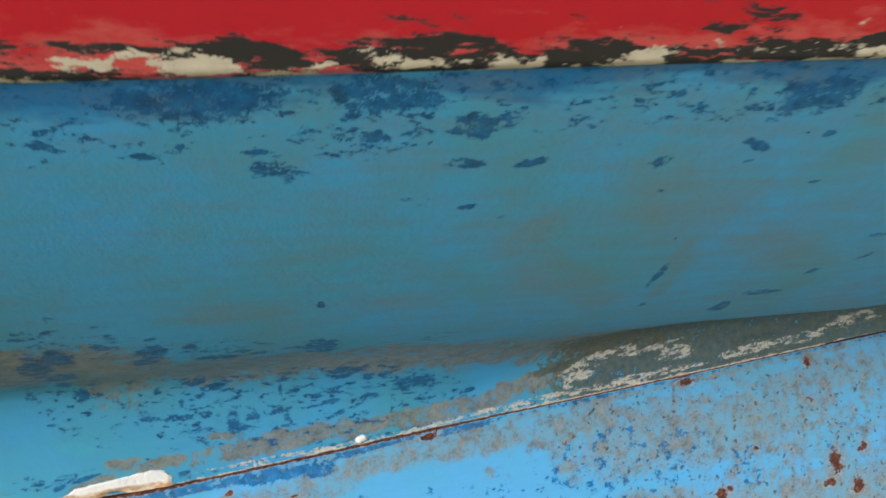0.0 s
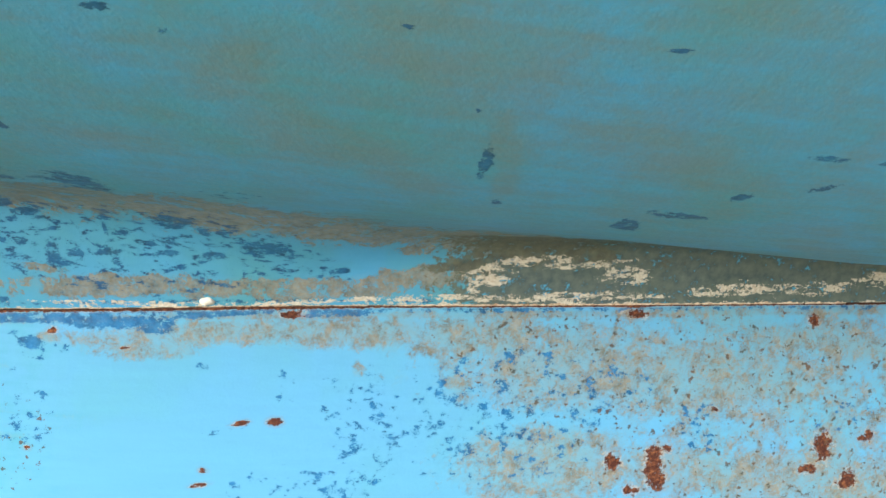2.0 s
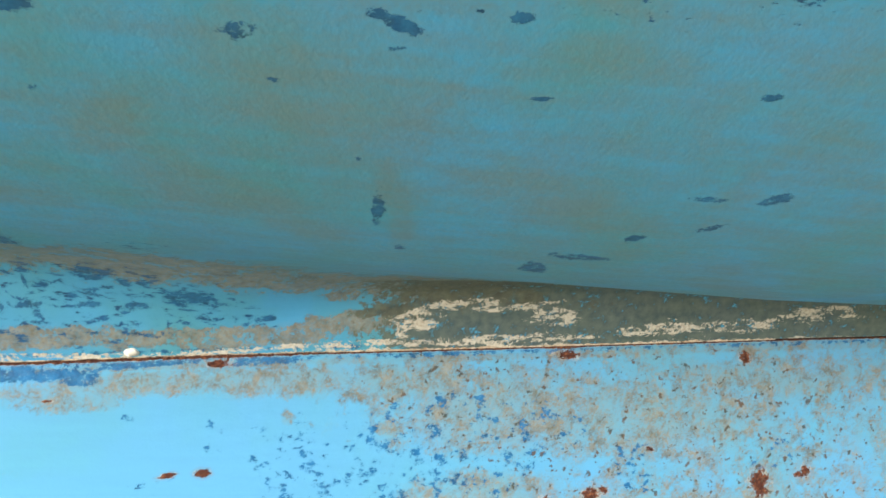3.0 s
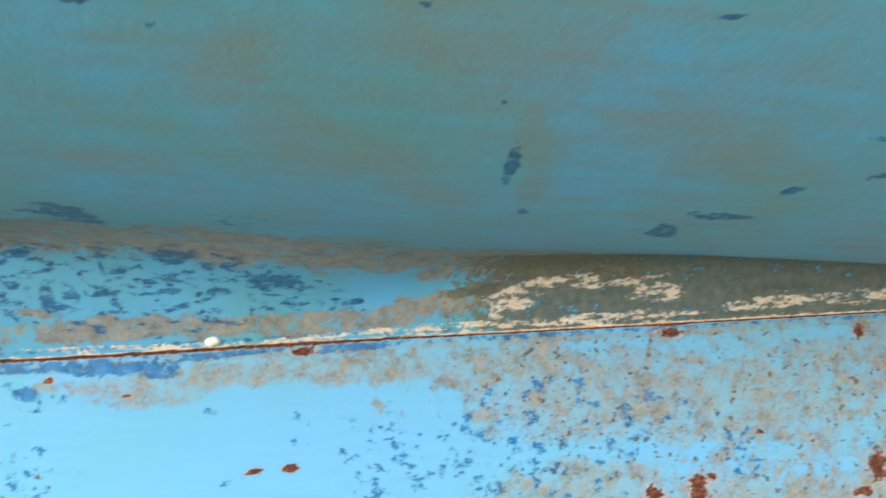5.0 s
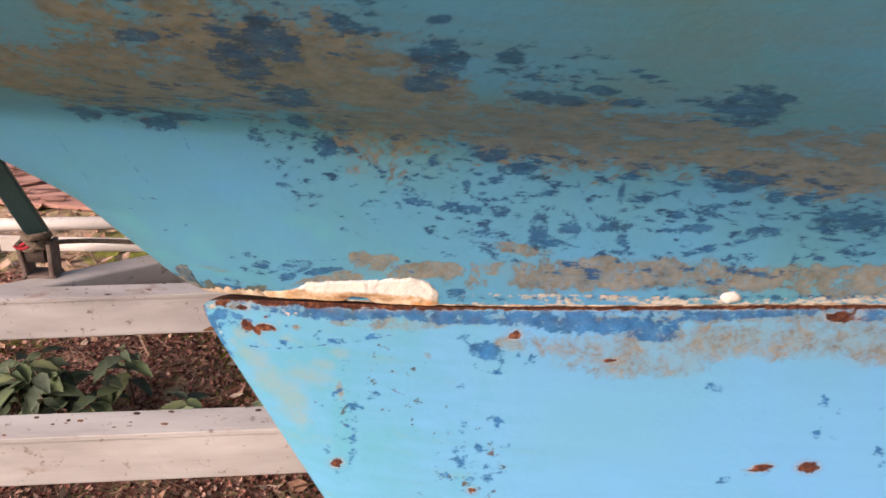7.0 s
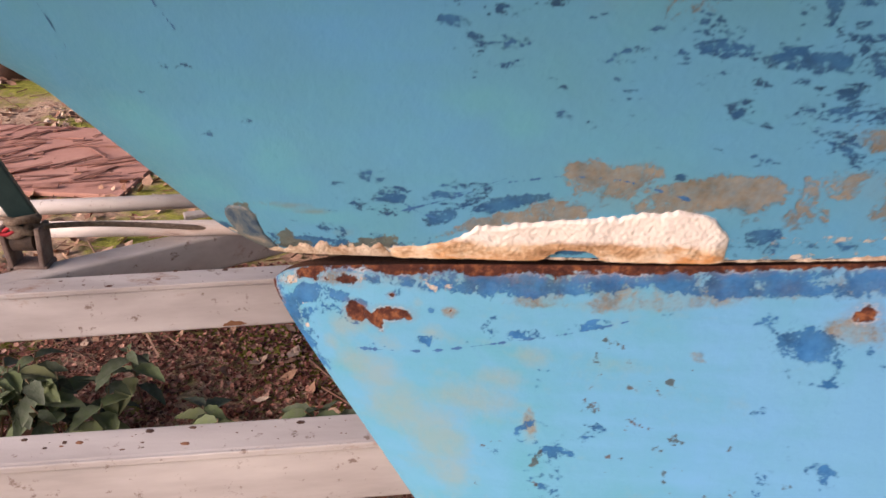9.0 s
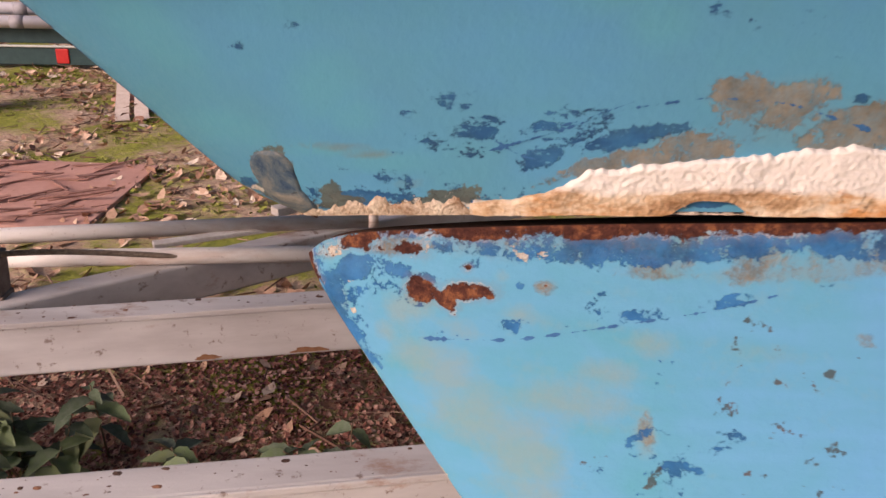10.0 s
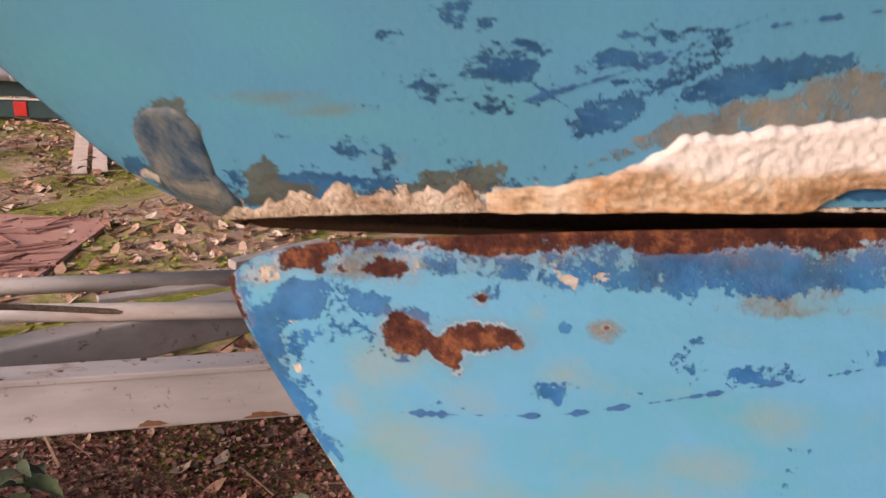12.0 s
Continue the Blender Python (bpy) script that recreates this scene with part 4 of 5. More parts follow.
def filler_top(x):
    base = np.interp(x, (-0.377, -0.352, -0.338, -0.313, -0.285, -0.255, -0.240, -0.232), (0.004, 0.0075, 0.0155, 0.018, 0.021, 0.0245, 0.021, 0.011))
    n = np.array([noise.noise((float(v) * 120, 1.0, 0.0)) + 0.5 * noise.noise((float(v) * 420, 4.0, 0.0)) for v in x])
    return base * (1 + 0.07 * n) + 0.0005 * n


skin_patch("filler_patch", fx, filler_top, 0.0028, M_FILLER, "raised cream filler patch on the stub", rows=48, start=0.0055)

bx = np.linspace(-0.437, 0.80, 1400)


def bead_top(x):
    n = np.array([noise.noise((float(v) * 55, 3.0, 0.0)) + 0.7 * noise.noise((float(v) * 190, 8.0, 0.0)) + 0.4 * noise.noise((float(v) * 600, 2.0, 0.0)) for v in x])
    n = n * np.where(x < -0.34, 1.7, 1.0)
    wide = np.where(x < -0.34, 0.0050, 0.0007) + 0.0012 * (x > 0.25)
    return np.maximum(wide + 0.0030 * n, 0.0002)


skin_patch("sealant_bead", bx, bead_top, 0.0012, M_BEAD, "flaking cream sealant along the keel joint", rows=6, wobble=160, seed=4.0)

# cream lump on the joint
bm = bmesh.new()
bmesh.ops.create_icosphere(bm, subdivisions=3, radius=1.0)
for v in bm.verts:
    v.co *= 1 + 0.22 * noise.noise(v.co * 2.2)
    v.co = Vector((v.co.x * 0.0085, v.co.y * 0.004, v.co.z * 0.0052 + 0.0012 * (v.co.x > 0)))
bmesh.ops.transform(bm, matrix=pose(0.0, -0.001, 0.9505, 0, 12, 0), verts=bm.verts)
part("sealant_lump", bm, M_FILLER, boat, "cream lump of sealant", smooth=True)

# grey putty tongue that wraps the nose of the stub
s = np.linspace(0, 1, 60)
q = np.linspace(-1, 1, 22)
sx = np.interp(s, (0, 0.35, 0.7, 1), (-0.4472, -0.4462, -0.4425, -0.4330))
sz = np.interp(s, (0, 0.35, 0.7, 1), (0.9388, 0.930, 0.9195, 0.9115))
sw = 0.0088 * np.sqrt(np.clip(1 - ((s - 0.30) / 0.305) ** 2, 0, 1)) * (s < 0.3) + (s >= 0.3) * np.interp(s, (0.3, 0.55, 0.8, 1), (0.0088, 0.0082, 0.0072, 0.0045))
tx, tz = np.gradient(sx), np.gradient(sz)
tn = np.hypot(tx, tz)
xx = sx[:, None] + (-tz / tn)[:, None] * -sw[:, None] * q[None, :] * 0.97
zz = sz[:, None] + (tx / tn)[:, None] * -sw[:, None] * q[None, :]
xx = np.maximum(xx, stub_nose(zz) + 0.0004)
yy = hull_out(xx, zz) - 0.0011 * np.clip((1 - np.abs(q)[None, :]) * 5, 0, 1) ** 0.5 * np.clip(np.minimum(s, 1 - s)[:, None] * 18, 0, 1) + 0.0002
mesh_object("putty_patch", np.stack([xx, yy, zz], axis=2).reshape(-1, 3), grid_faces(60, 22, flip=True), M_PUTTY, boat, "grey putty tongue on the stub nose")


def scratch(points, width, material, keel=False, name="scratch"):
    """A thin scraped line that lies on the paint, through a few points (x, z)."""
    p = np.array(points)
    t = np.linspace(0, len(p) - 1, 60 * (len(p) - 1))
    x = np.interp(t, range(len(p)), p[:, 0])
    z = np.interp(t, range(len(p)), p[:, 1])
    for _ in range(60):
        x[1:-1] = (x[:-2] + x[2:]) / 2
        z[1:-1] = (z[:-2] + z[2:]) / 2
    w = width * np.clip([0.15 + 1.6 * noise.noise((float(a) * 160, float(b) * 160, 2.0)) + 0.9 * noise.noise((float(a) * 700, float(b) * 700, 6.0)) for a, b in zip(x, z)], 0.0, 1.3)
    w[0] = w[-1] = 0
    face = keel_out if keel else hull_out
    rows = [np.stack([x, face(x, z + d * w) - 0.0003, z + d * w], axis=1) for d in (-1, 1)]
    mesh_object(name, np.stack(rows, axis=1).reshape(-1, 3), grid_faces(len(x), 2, flip=True), material, boat)


M_DEEPLINE = plain("scraped_dark_blue", (0.02, 0.10, 0.26), (0.03, 0.16, 0.36), 300, rough=0.6)
scratch([(-0.372, 0.9455), (-0.352, 0.953), (-0.331, 0.962), (-0.305, 0.967), (-0.28, 0.966), (-0.252, 0.958)], 0.0009, M_DEEPLINE)
scratch([(-0.395, 0.8725), (-0.36, 0.8765), (-0.325, 0.885), (-0.29, 0.893), (-0.27, 0.899)], 0.0009, M_DEEPLINE, keel=True)
scratch([(-0.375, 0.952), (-0.362, 0.9445), (-0.355, 0.943)], 0.0006, M_DEEPLINE)
scratch([(-0.365, 0.951), (-0.345, 0.957), (-0.325, 0.966)], 0.0007, M_DEEPLINE)
scratch([(-0.521, 1.062), (-0.512, 1.038), (-0.505, 1.012)], 0.0013, M_DEEPLINE)
scratch([(-0.425, 1.072), (-0.422, 1.061), (-0.418, 1.049)], 0.0016, M_DEEPLINE)
scratch([(-0.366, 1.092), (-0.376, 1.066), (-0.378, 1.045)], 0.0012, M_DEEPLINE)
scratch([(-0.275, 1.06), (-0.276, 1.054), (-0.276, 1.048)], 0.0016, M_DEEPLINE)
scratch([(-0.136, 1.047), (-0.125, 1.027), (-0.115, 1.016)], 0.0014, M_DEEPLINE)
scratch([(-0.47, 1.045), (-0.462, 1.03), (-0.457, 1.022)], 0.0018, M_DEEPLINE)

# ---- trailer ----
trailer = tagged(empty("boat_trailer"), "galvanised steel boat trailer with long box beams", "trailer")


def beam(name, a, b, w, h, label="", parent=None, material=None, bevel=0.007):
    m, n = along(a, b)
    return part(name, box_bm(n, w, h, bevel, m, 3), material or M_GALV, parent or trailer, label)


def rod(name, a, b, r, material, parent=None, label="", segments=20, r2=None):
    m, n = along(a, b)
    bm = bmesh.new()
    bmesh.ops.create_cone(bm, cap_ends=True, segments=segments, radius1=r, radius2=r if r2 is None else r2, depth=n, matrix=m @ pose(0, 0, 0, 0, 90, 0))
    for f in bm.faces:
        f.smooth = len(f.verts) == 4
    return part(name, bm, material, parent, label)


NEAR_BEAM = ((-3.2, 0.415, 0.2505), (1.6, 0.835, 0.2545))
FAR_BEAM = ((-3.2, 0.868, 0.2405), (1.6, 1.440, 0.2475))
beam("beam", *NEAR_BEAM, 0.07, 0.115, "galvanised box beam with rust spots and a lip")
beam("beam", *FAR_BEAM, 0.06, 0.115, "galvanised box beam with rust spots and a lip")
for (a, b), w in ((NEAR_BEAM, 0.036), (FAR_BEAM, 0.031)):
    m, n = along(a, b)
    part("beam_lip", box_bm(n, 0.006, 0.012, 0.002, m @ pose(0, -w, 0.0525, 0, 0, 0)), M_GALV, trailer, "rounded bright edge of the beam")
beam("drawbar", (-1.28, 1.09, 0.257), (0.3, 2.06, 0.257), 0.06, 0.09, "galvanised drawbar that runs at an angle")
for x in (0.45, 1.3):
    beam("cross_member", (x, -0.35, 0.16), (x, 1.95, 0.16), 0.06, 0.08)
    part("keel_chock", box_bm(0.12, 0.22, 0.225, 0.01, pose(x, -0.16, 0.3075)), M_GREEN, trailer)
rod("axle", (0.9, -0.25, 0.14), (0.9, 1.95, 0.14), 0.025, M_GALV, trailer)
M_TYRE = plain("tyre_rubber", (0.02, 0.02, 0.02), (0.035, 0.033, 0.03), 30, rough=0.85)
for y in (-0.33, 2.03):
    wheel = rod("wheel", (0.9, y - 0.06, 0.14), (0.9, y + 0.06, 0.14), 0.11, M_GALV, trailer)
    bm = bmesh.new()
    R, r = 0.165, 0.055
    ring = [[bm.verts.new((0.9 + (R + r * math.cos(b)) * math.cos(a), y + r * math.sin(b), 0.14 + (R + r * math.cos(b)) * math.sin(a))) for b in np.linspace(0, 2 * math.pi, 12, endpoint=False)] for a in np.linspace(0, 2 * math.pi, 36, endpoint=False)]
    for i in range(36):
        for j in range(12):
            bm.faces.new((ring[i][j], ring[i][(j + 1) % 12], ring[(i + 1) % 36][(j + 1) % 12], ring[(i + 1) % 36][j]))
    part("tyre", bm, M_TYRE, wheel, smooth=True)
for y in (0.44, 0.905):
    beam("leg", (-2.9, y, -0.09), (-2.9, y, 0.19), 0.05, 0.05)

# ---- bracket, post and rope on the trailer ----
M_ROPE = plain("dirty_rope", (0.30, 0.23, 0.17), (0.12, 0.08, 0.06), 120, rough=0.95, bump=0.9, distance=0.003)
M_REDROPE = plain("red_cord", (0.45, 0.03, 0.04), (0.3, 0.02, 0.03), 120, rough=0.9)
bracket = tagged(empty("roller_bracket", (-1.165, 1.21, 0.30)), "rusty steel roller bracket tied with rope on the beam", "bracket")
M_OLDSTEEL = plain("dull_steel", (0.22, 0.17, 0.15), (0.10, 0.06, 0.045), 40, rough=0.7)


def on(parent, bm, name, material, label="", smooth=False):
    ob = part(name, bm, material, parent, label, smooth)
    ob.matrix_parent_inverse = parent.matrix_world.inverted()
    return ob


for x in (-1.2, -1.132):
    on(bracket, box_bm(0.012, 0.05, 0.10, 0.003, pose(x, 1.205, 0.345, 0, 4 if x > -1.16 else -4, 0)), "cheek", M_OLDSTEEL)
on(bracket, box_bm(0.085, 0.05, 0.014, 0.004, pose(-1.166, 1.205, 0.302)), "foot", M_OLDSTEEL)
bm = bmesh.new()
bmesh.ops.create_cone(bm, cap_ends=True, segments=20, radius1=0.026, radius2=0.026, depth=0.045, matrix=pose(-1.166, 1.205, 0.362, 0, 90, 0))
on(bracket, bm, "roller", plain("black_rubber", (0.035, 0.025, 0.02), (0.09, 0.06, 0.045), 50, rough=0.8))


def tube_curve(name, pts, r, material, label="", category="", parent=None):
    cu = bpy.data.curves.new(name, "CURVE")
    cu.dimensions, cu.bevel_depth, cu.bevel_resolution, cu.resolution_u = "3D", r, 3, 8
    sp = cu.splines.new("NURBS")
    sp.points.add(len(pts) - 1)
    for p, co in zip(sp.points, pts):
        p.co = (*co, 1)
    sp.use_endpoint_u, sp.order_u = True, 3
    tmp = new(name, cu)
    me = bpy.data.meshes.new_from_object(tmp.evaluated_get(bpy.context.evaluated_depsgraph_get()))
    bpy.data.objects.remove(tmp)
    bpy.data.curves.remove(cu)
    me.materials.clear()
    me.materials.append(material)
    ob = new(name, me)
    if label:
        tagged(ob, label, category)
    if parent:
        ob.parent = parent
        ob.matrix_parent_inverse = parent.matrix_world.inverted()
    return ob


knot = tagged(empty("rope_knot", (-1.166, 1.2, 0.39)), "dirty brown rope knotted over a bracket with a red cord", "rope")
pts = []
for k in range(70):
    a = k * 0.55
    pts.append((-1.166 + 0.034 * math.cos(a) * (0.75 + 0.25 * math.sin(k * 0.9)), 1.205 + 0.026 * math.sin(a), 0.396 + 0.018 * math.sin(k * 0.37)))
tube_curve("rope_coil", pts, 0.008, M_ROPE, parent=knot)
tube_curve("rope_tail", [(-1.14, 1.19, 0.395), (-1.09, 1.25, 0.375), (-1.0, 1.30, 0.352), (-0.9, 1.325, 0.335), (-0.82, 1.335, 0.325)], 0.006, M_ROPE, parent=knot)
tube_curve("red_cord", [(-1.20, 1.185, 0.385), (-1.18, 1.178, 0.402), (-1.165, 1.176, 0.396), (-1.195, 1.178, 0.378), (-1.21, 1.18, 0.39)], 0.004, M_REDROPE, parent=knot)
m_post, n_post = along((-1.158, 1.215, 0.395), (-1.315, 1.16, 0.86))
post = part("support_post", box_bm(n_post, 0.022, 0.05, 0.004, m_post), M_GREEN)
tagged(post, "dark green painted flat steel post leaning over the beam", "post")

# ---- tubes on the trailer ----
def tube_material():
    m = Mat("weathered_tube", rough=0.5, spec=0.4)
    f = m.noise(16, 7, 0.7, m.stretch(0.25, 1, 1))
    c = m.colours(f, [(0.3, (0.34, 0.20, 0.14)), (0.42, (0.58, 0.48, 0.42)), (0.58, (0.70, 0.65, 0.61)), (0.8, (0.76, 0.72, 0.70))])
    c = m.mix(m.ramp(m.noise(60, 6, 0.7), 0.62, 0.7, 0.0, 0.7), c, (0.15, 0.07, 0.04))
    return m.done(c, rough=m.ramp(f, 0.3, 0.6, 0.8, 0.42), bump=m.noise(150, 4), strength=0.2)


M_TUBE = tube_material()
TUBES = (((-1.95, 1.375, 0.3215), (-0.40, 1.563, 0.3215)), ((-1.26, 1.333, 0.3215), (-0.28, 1.362, 0.3215)))
for a, b in TUBES:
    tube = tagged(empty("tube", a), "weathered pale metal tube with rust streaks", "tube", "tubes on the trailer")
    rod("shell", a, b, 0.0185, M_TUBE, None).parent = tube
    end = Vector(b) - Vector(a)
    rod("collar", Vector(a) + end * 0.985, Vector(a) + end * 1.0, 0.0205, M_TUBE, None).parent = tube
    for o in tube.children:
        o.matrix_parent_inverse = tube.matrix_world.inverted()
flat = part("flattened_end", box_bm(0.075, 0.008, 0.045, 0.003, pose(-1.29, 1.332, 0.3215, 0, 0, 1)), M_TUBE)
flat.parent = tube
flat.matrix_parent_inverse = tube.matrix_world.inverted()
bar = part("white_bar", box_bm(0.26, 0.035, 0.022, 0.003, pose(-0.55, 1.66, 0.335, 0, 0, 38)), plain("white_paint", (0.72, 0.68, 0.64), (0.5, 0.42, 0.36), 20), None)
tagged(bar, "white painted flat bar lying on the drawbar", "bar")
bar2 = part("white_bar", box_bm(0.34, 0.03, 0.012, 0.003, pose(-0.75, 1.50, 0.309, 0, 0, 22)), bar.data.materials[0], None)
tagged(bar2, "white painted flat bar lying on the drawbar", "bar")

# ---- far trailer with strap ----
far = tagged(empty("green_trailer", (-3.0, 5.5, GROUND)), "dark green trailer frame with red reflective tape", "trailer")


def far_box(name, size, at, material, label="", bevel=0.006):
    return on(far, box_bm(*size, bevel, pose(*at)), name, material, label)


M_LIGHTTRIM = plain("pale_trim", (0.55, 0.56, 0.52), (0.4, 0.42, 0.38), 20)
M_REDTAPE = plain("red_tape", (0.62, 0.04, 0.03), (0.5, 0.03, 0.03), 20, rough=0.4)
M_DARKWOOD = plain("dark_wood", (0.13, 0.07, 0.05), (0.06, 0.035, 0.028), 18, rough=0.85)
far_box("upper_rail", (2.4, 0.06, 0.11), (-3.10, 5.52, 0.155), M_GREEN)
far_box("lower_rail", (2.4, 0.06, 0.12), (-3.10, 5.45, 0.025), M_GREEN)
far_box("trim", (2.4, 0.03, 0.014), (-3.10, 5.42, 0.092), M_LIGHTTRIM, "pale edge strip")
far_box("reflector", (0.085, 0.008, 0.10), (-2.55, 5.417, 0.028), M_REDTAPE, "red reflective tape")
far_box("post", (0.11, 0.10, 0.40), (-2.15, 5.47, 0.030), M_DARKWOOD, "dark wooden post")
far_box("post", (0.11, 0.10, 0.25), (-4.05, 5.47, -0.050), M_DARKWOOD, "dark wooden post")
M_GREYTUBE = plain("grey_plastic_tube", (0.55, 0.53, 0.55), (0.68, 0.64, 0.65), 10, rough=0.4)
M_TAPE = plain("grey_tape", (0.22, 0.21, 0.22), (0.30, 0.28, 0.29), 30, rough=0.6)
for z, y, x1 in ((0.252, 5.42, -2.25), (0.327, 5.52, -2.15)):
    t = tagged(empty("grey_tube", (-4.2, y, z)), "pale grey tube bundle bound with dark tape", "tube", "tubes on the far trailer")
    shell = rod("shell", (-4.2, y, z), (x1, y, z), 0.042, M_GREYTUBE)
    wraps = [rod("tape_band", (x, y, z), (x + 0.09, y, z), 0.0445, M_TAPE) for x in (-2.58, -2.85, -3.3)]
    for o in (shell, *wraps):
        o.parent = t
        o.matrix_parent_inverse = t.matrix_world.inverted()

M_STRAP = plain("white_webbing", (0.66, 0.56, 0.48), (0.50, 0.38, 0.30), 25, rough=0.85)


def ribbon(name, pts, w, thick, material, parent):
    p = [Vector(v) for v in pts]
    fine = []
    for i in range(len(p) - 1):
        a, b, c, d = p[max(i - 1, 0)], p[i], p[i + 1], p[min(i + 2, len(p) - 1)]
        for t in np.linspace(0, 1, 8, endpoint=False):
            fine.append(0.5 * ((2 * b) + (c - a) * t + (2 * a - 5 * b + 4 * c - d) * t * t + (3 * b - a - 3 * c + d) * t ** 3))
    fine.append(p[-1])
    bm = bmesh.new()
    rows = []
    for i, v in enumerate(fine):
        d = (fine[min(i + 1, len(fine) - 1)] - fine[max(i - 1, 0)]).normalized()
        sd = Vector((1, 0.15, 0))
        sd = (sd - d * sd.dot(d)).normalized()
        n = d.cross(sd)
        rows.append([bm.verts.new(v + sd * a * w / 2 + n * b * thick / 2) for a, b in ((-1, -1), (1, -1), (1, 1), (-1, 1))])
    for r0, r1 in zip(rows, rows[1:]):
        for k in range(4):
            bm.faces.new((r0[k], r0[(k + 1) % 4], r1[(k + 1) % 4], r1[k]))
    bm.faces.new(rows[0][::-1])
    bm.faces.new(rows[-1])
    return on(parent, bm, name, material)


strap = tagged(empty("lashing_strap", (-2.15, 5.3, 0.2)), "soiled white webbing strap hanging down in a loop", "strap")
ribbon("hanging_loop", [(-2.20, 5.40, 0.28), (-2.12, 5.30, 0.19), (-2.02, 5.00, 0.09), (-1.90, 4.55, 0.0), (-1.80, 4.15, -0.058), (-1.76, 4.02, -0.064)], 0.075, 0.006, M_STRAP, strap)
ribbon("hanging_loop", [(-2.14, 5.40, 0.28), (-2.04, 5.30, 0.19), (-1.93, 5.00, 0.09), (-1.80, 4.55, 0.0), (-1.70, 4.17, -0.058), (-1.66, 4.04, -0.064)], 0.075, 0.006, M_STRAP, strap)
ribbon("wrap", [(-2.37, 5.37, 0.28), (-2.29, 5.36, 0.35), (-2.17, 5.36, 0.37), (-2.09, 5.37, 0.28)], 0.10, 0.012, M_STRAP, strap)
far_box("buckle", (0.07, 0.03, 0.12), (-2.14, 5.385, 0.090), M_TAPE)

stump = rod("log_stump", (-2.66, 4.25, GROUND - 0.01), (-2.66, 4.25, 0.16), 0.12, M_DARKWOOD, None, segments=14, r2=0.10)
tagged(stump, "dark weathered log stump on the ground", "log")
slab = part("brown_board", box_bm(0.42, 0.75, 0.02, 0.004, pose(-1.66, 4.78, GROUND + 0.025, 0, 0, -14)), M_WOODSHEET)
tagged(slab, "red-brown board lying in the leaves", "board")

# ---- delaminating plywood on the ground ----
ply = tagged(empty("plywood_sheet", (-2.15, 2.9, GROUND)), "reddish brown delaminated plywood sheet on the ground", "plywood")
PLY = pose(-2.17, 2.88, GROUND + 0.022, 0, 0, -6)
on(ply, box_bm(1.55, 0.76, 0.018, 0.003, PLY), "panel", M_WOODSHEET)
rng = np.random.default_rng(5)
M_SPLINTER = plain("peeled_veneer", (0.42, 0.22, 0.17), (0.20, 0.095, 0.07), 12, rough=0.85)
for k in range(90):
    n, w = 0.08 + 0.22 * rng.random(), 0.006 + 0.02 * rng.random()
    x, y = (rng.random() - 0.5) * 1.5, (rng.random() - 0.5) * 0.72
    bm = box_bm(n, w, 0.004, 0.0, PLY @ pose(x, y, 0.0125 + 0.01 * rng.random(), 4 * rng.normal(), 5 * rng.normal(), 35 + 25 * rng.normal()))
    on(ply, bm, "veneer_strip", M_SPLINTER)

# ---- leaf litter, twigs and plants ----
def litter(name, count, area, size, material, label, seed, lift=0.012, slim=0.55, curl=0.35, clump=0.0):
    """Many small folded leaves scattered over the ground, in one mesh."""
    rng = np.random.default_rng(seed)
    x0, x1, y0, y1 = area
    px, py = x0 + (x1 - x0) * rng.random(count), y0 + (y1 - y0) * rng.random(count)
    if clump:
        keep = np.array([noise.noise((a * 1.5, b * 1.5, seed)) > -clump * 0.3 for a, b in zip(px, py)])
        px, py = px[keep], py[keep]
    V, F = [], []
    for a, b in zip(px, py):
        n = size * (0.5 + rng.random())
        w = n * slim * (0.6 + 0.6 * rng.random())
        q = Euler((rng.normal(0, 0.35), rng.normal(0, 0.35), rng.random() * 6.28)).to_matrix()
        c = curl * n * rng.random()
        pts = ((-n / 2, 0, c * 0.6), (-n * 0.1, -w / 2, c * 0.3), (n * 0.05, 0, 0), (-n * 0.1, w / 2, c * 0.3), (n * 0.3, -w / 3, c * 0.4), (n * 0.3, w / 3, c * 0.4), (n / 2, 0, c))
        z = GROUND + 0.02 * math.sin(a * 1.7) * math.sin(b * 1.3 + 1) + lift * (0.4 + rng.random())
        k = len(V)
        for p in pts:
            r = q @ Vector(p)
            V.append((a + r.x, b + r.y, z + r.z))
        F += [(k, k + 1, k + 2), (k, k + 2, k + 3), (k + 1, k + 4, k + 2), (k + 2, k + 5, k + 3), (k + 4, k + 6, k + 2), (k + 2, k + 6, k + 5)]
    ob = mesh_object(name, V, F, material, smooth=False)
    return tagged(ob, label, "leaf litter", kind="stuff")


def leaf_material(name, stops, rough=0.75):
    m = Mat(name, rough=rough, spec=0.25)
    c = m.colours(m.island(), stops)
    c = m.mix(m.ramp(m.noise(90, 4, 0.6), 0.35, 0.7, 0.0, 0.4), c, tuple(0.5 * v for v in stops[0][1]))
    return m.done(c, bump=m.noise(200, 3), strength=0.3)


M_DRY = leaf_material("dry_leaves", [(0.0, (0.20, 0.10, 0.065)), (0.3, (0.38, 0.21, 0.135)), (0.6, (0.50, 0.31, 0.205)), (0.85, (0.62, 0.44, 0.32)), (1.0, (0.78, 0.67, 0.54))])
M_CRUMB = leaf_material("red_brown_crumbs", [(0.0, (0.05, 0.018, 0.014)), (0.4, (0.24, 0.085, 0.06)), (0.75, (0.52, 0.25, 0.18)), (1.0, (0.70, 0.45, 0.35))])
M_MOSS = leaf_material("moss_tufts", [(0.0, (0.11, 0.13, 0.02)), (0.5, (0.26, 0.27, 0.05)), (1.0, (0.44, 0.41, 0.11))], 0.9)
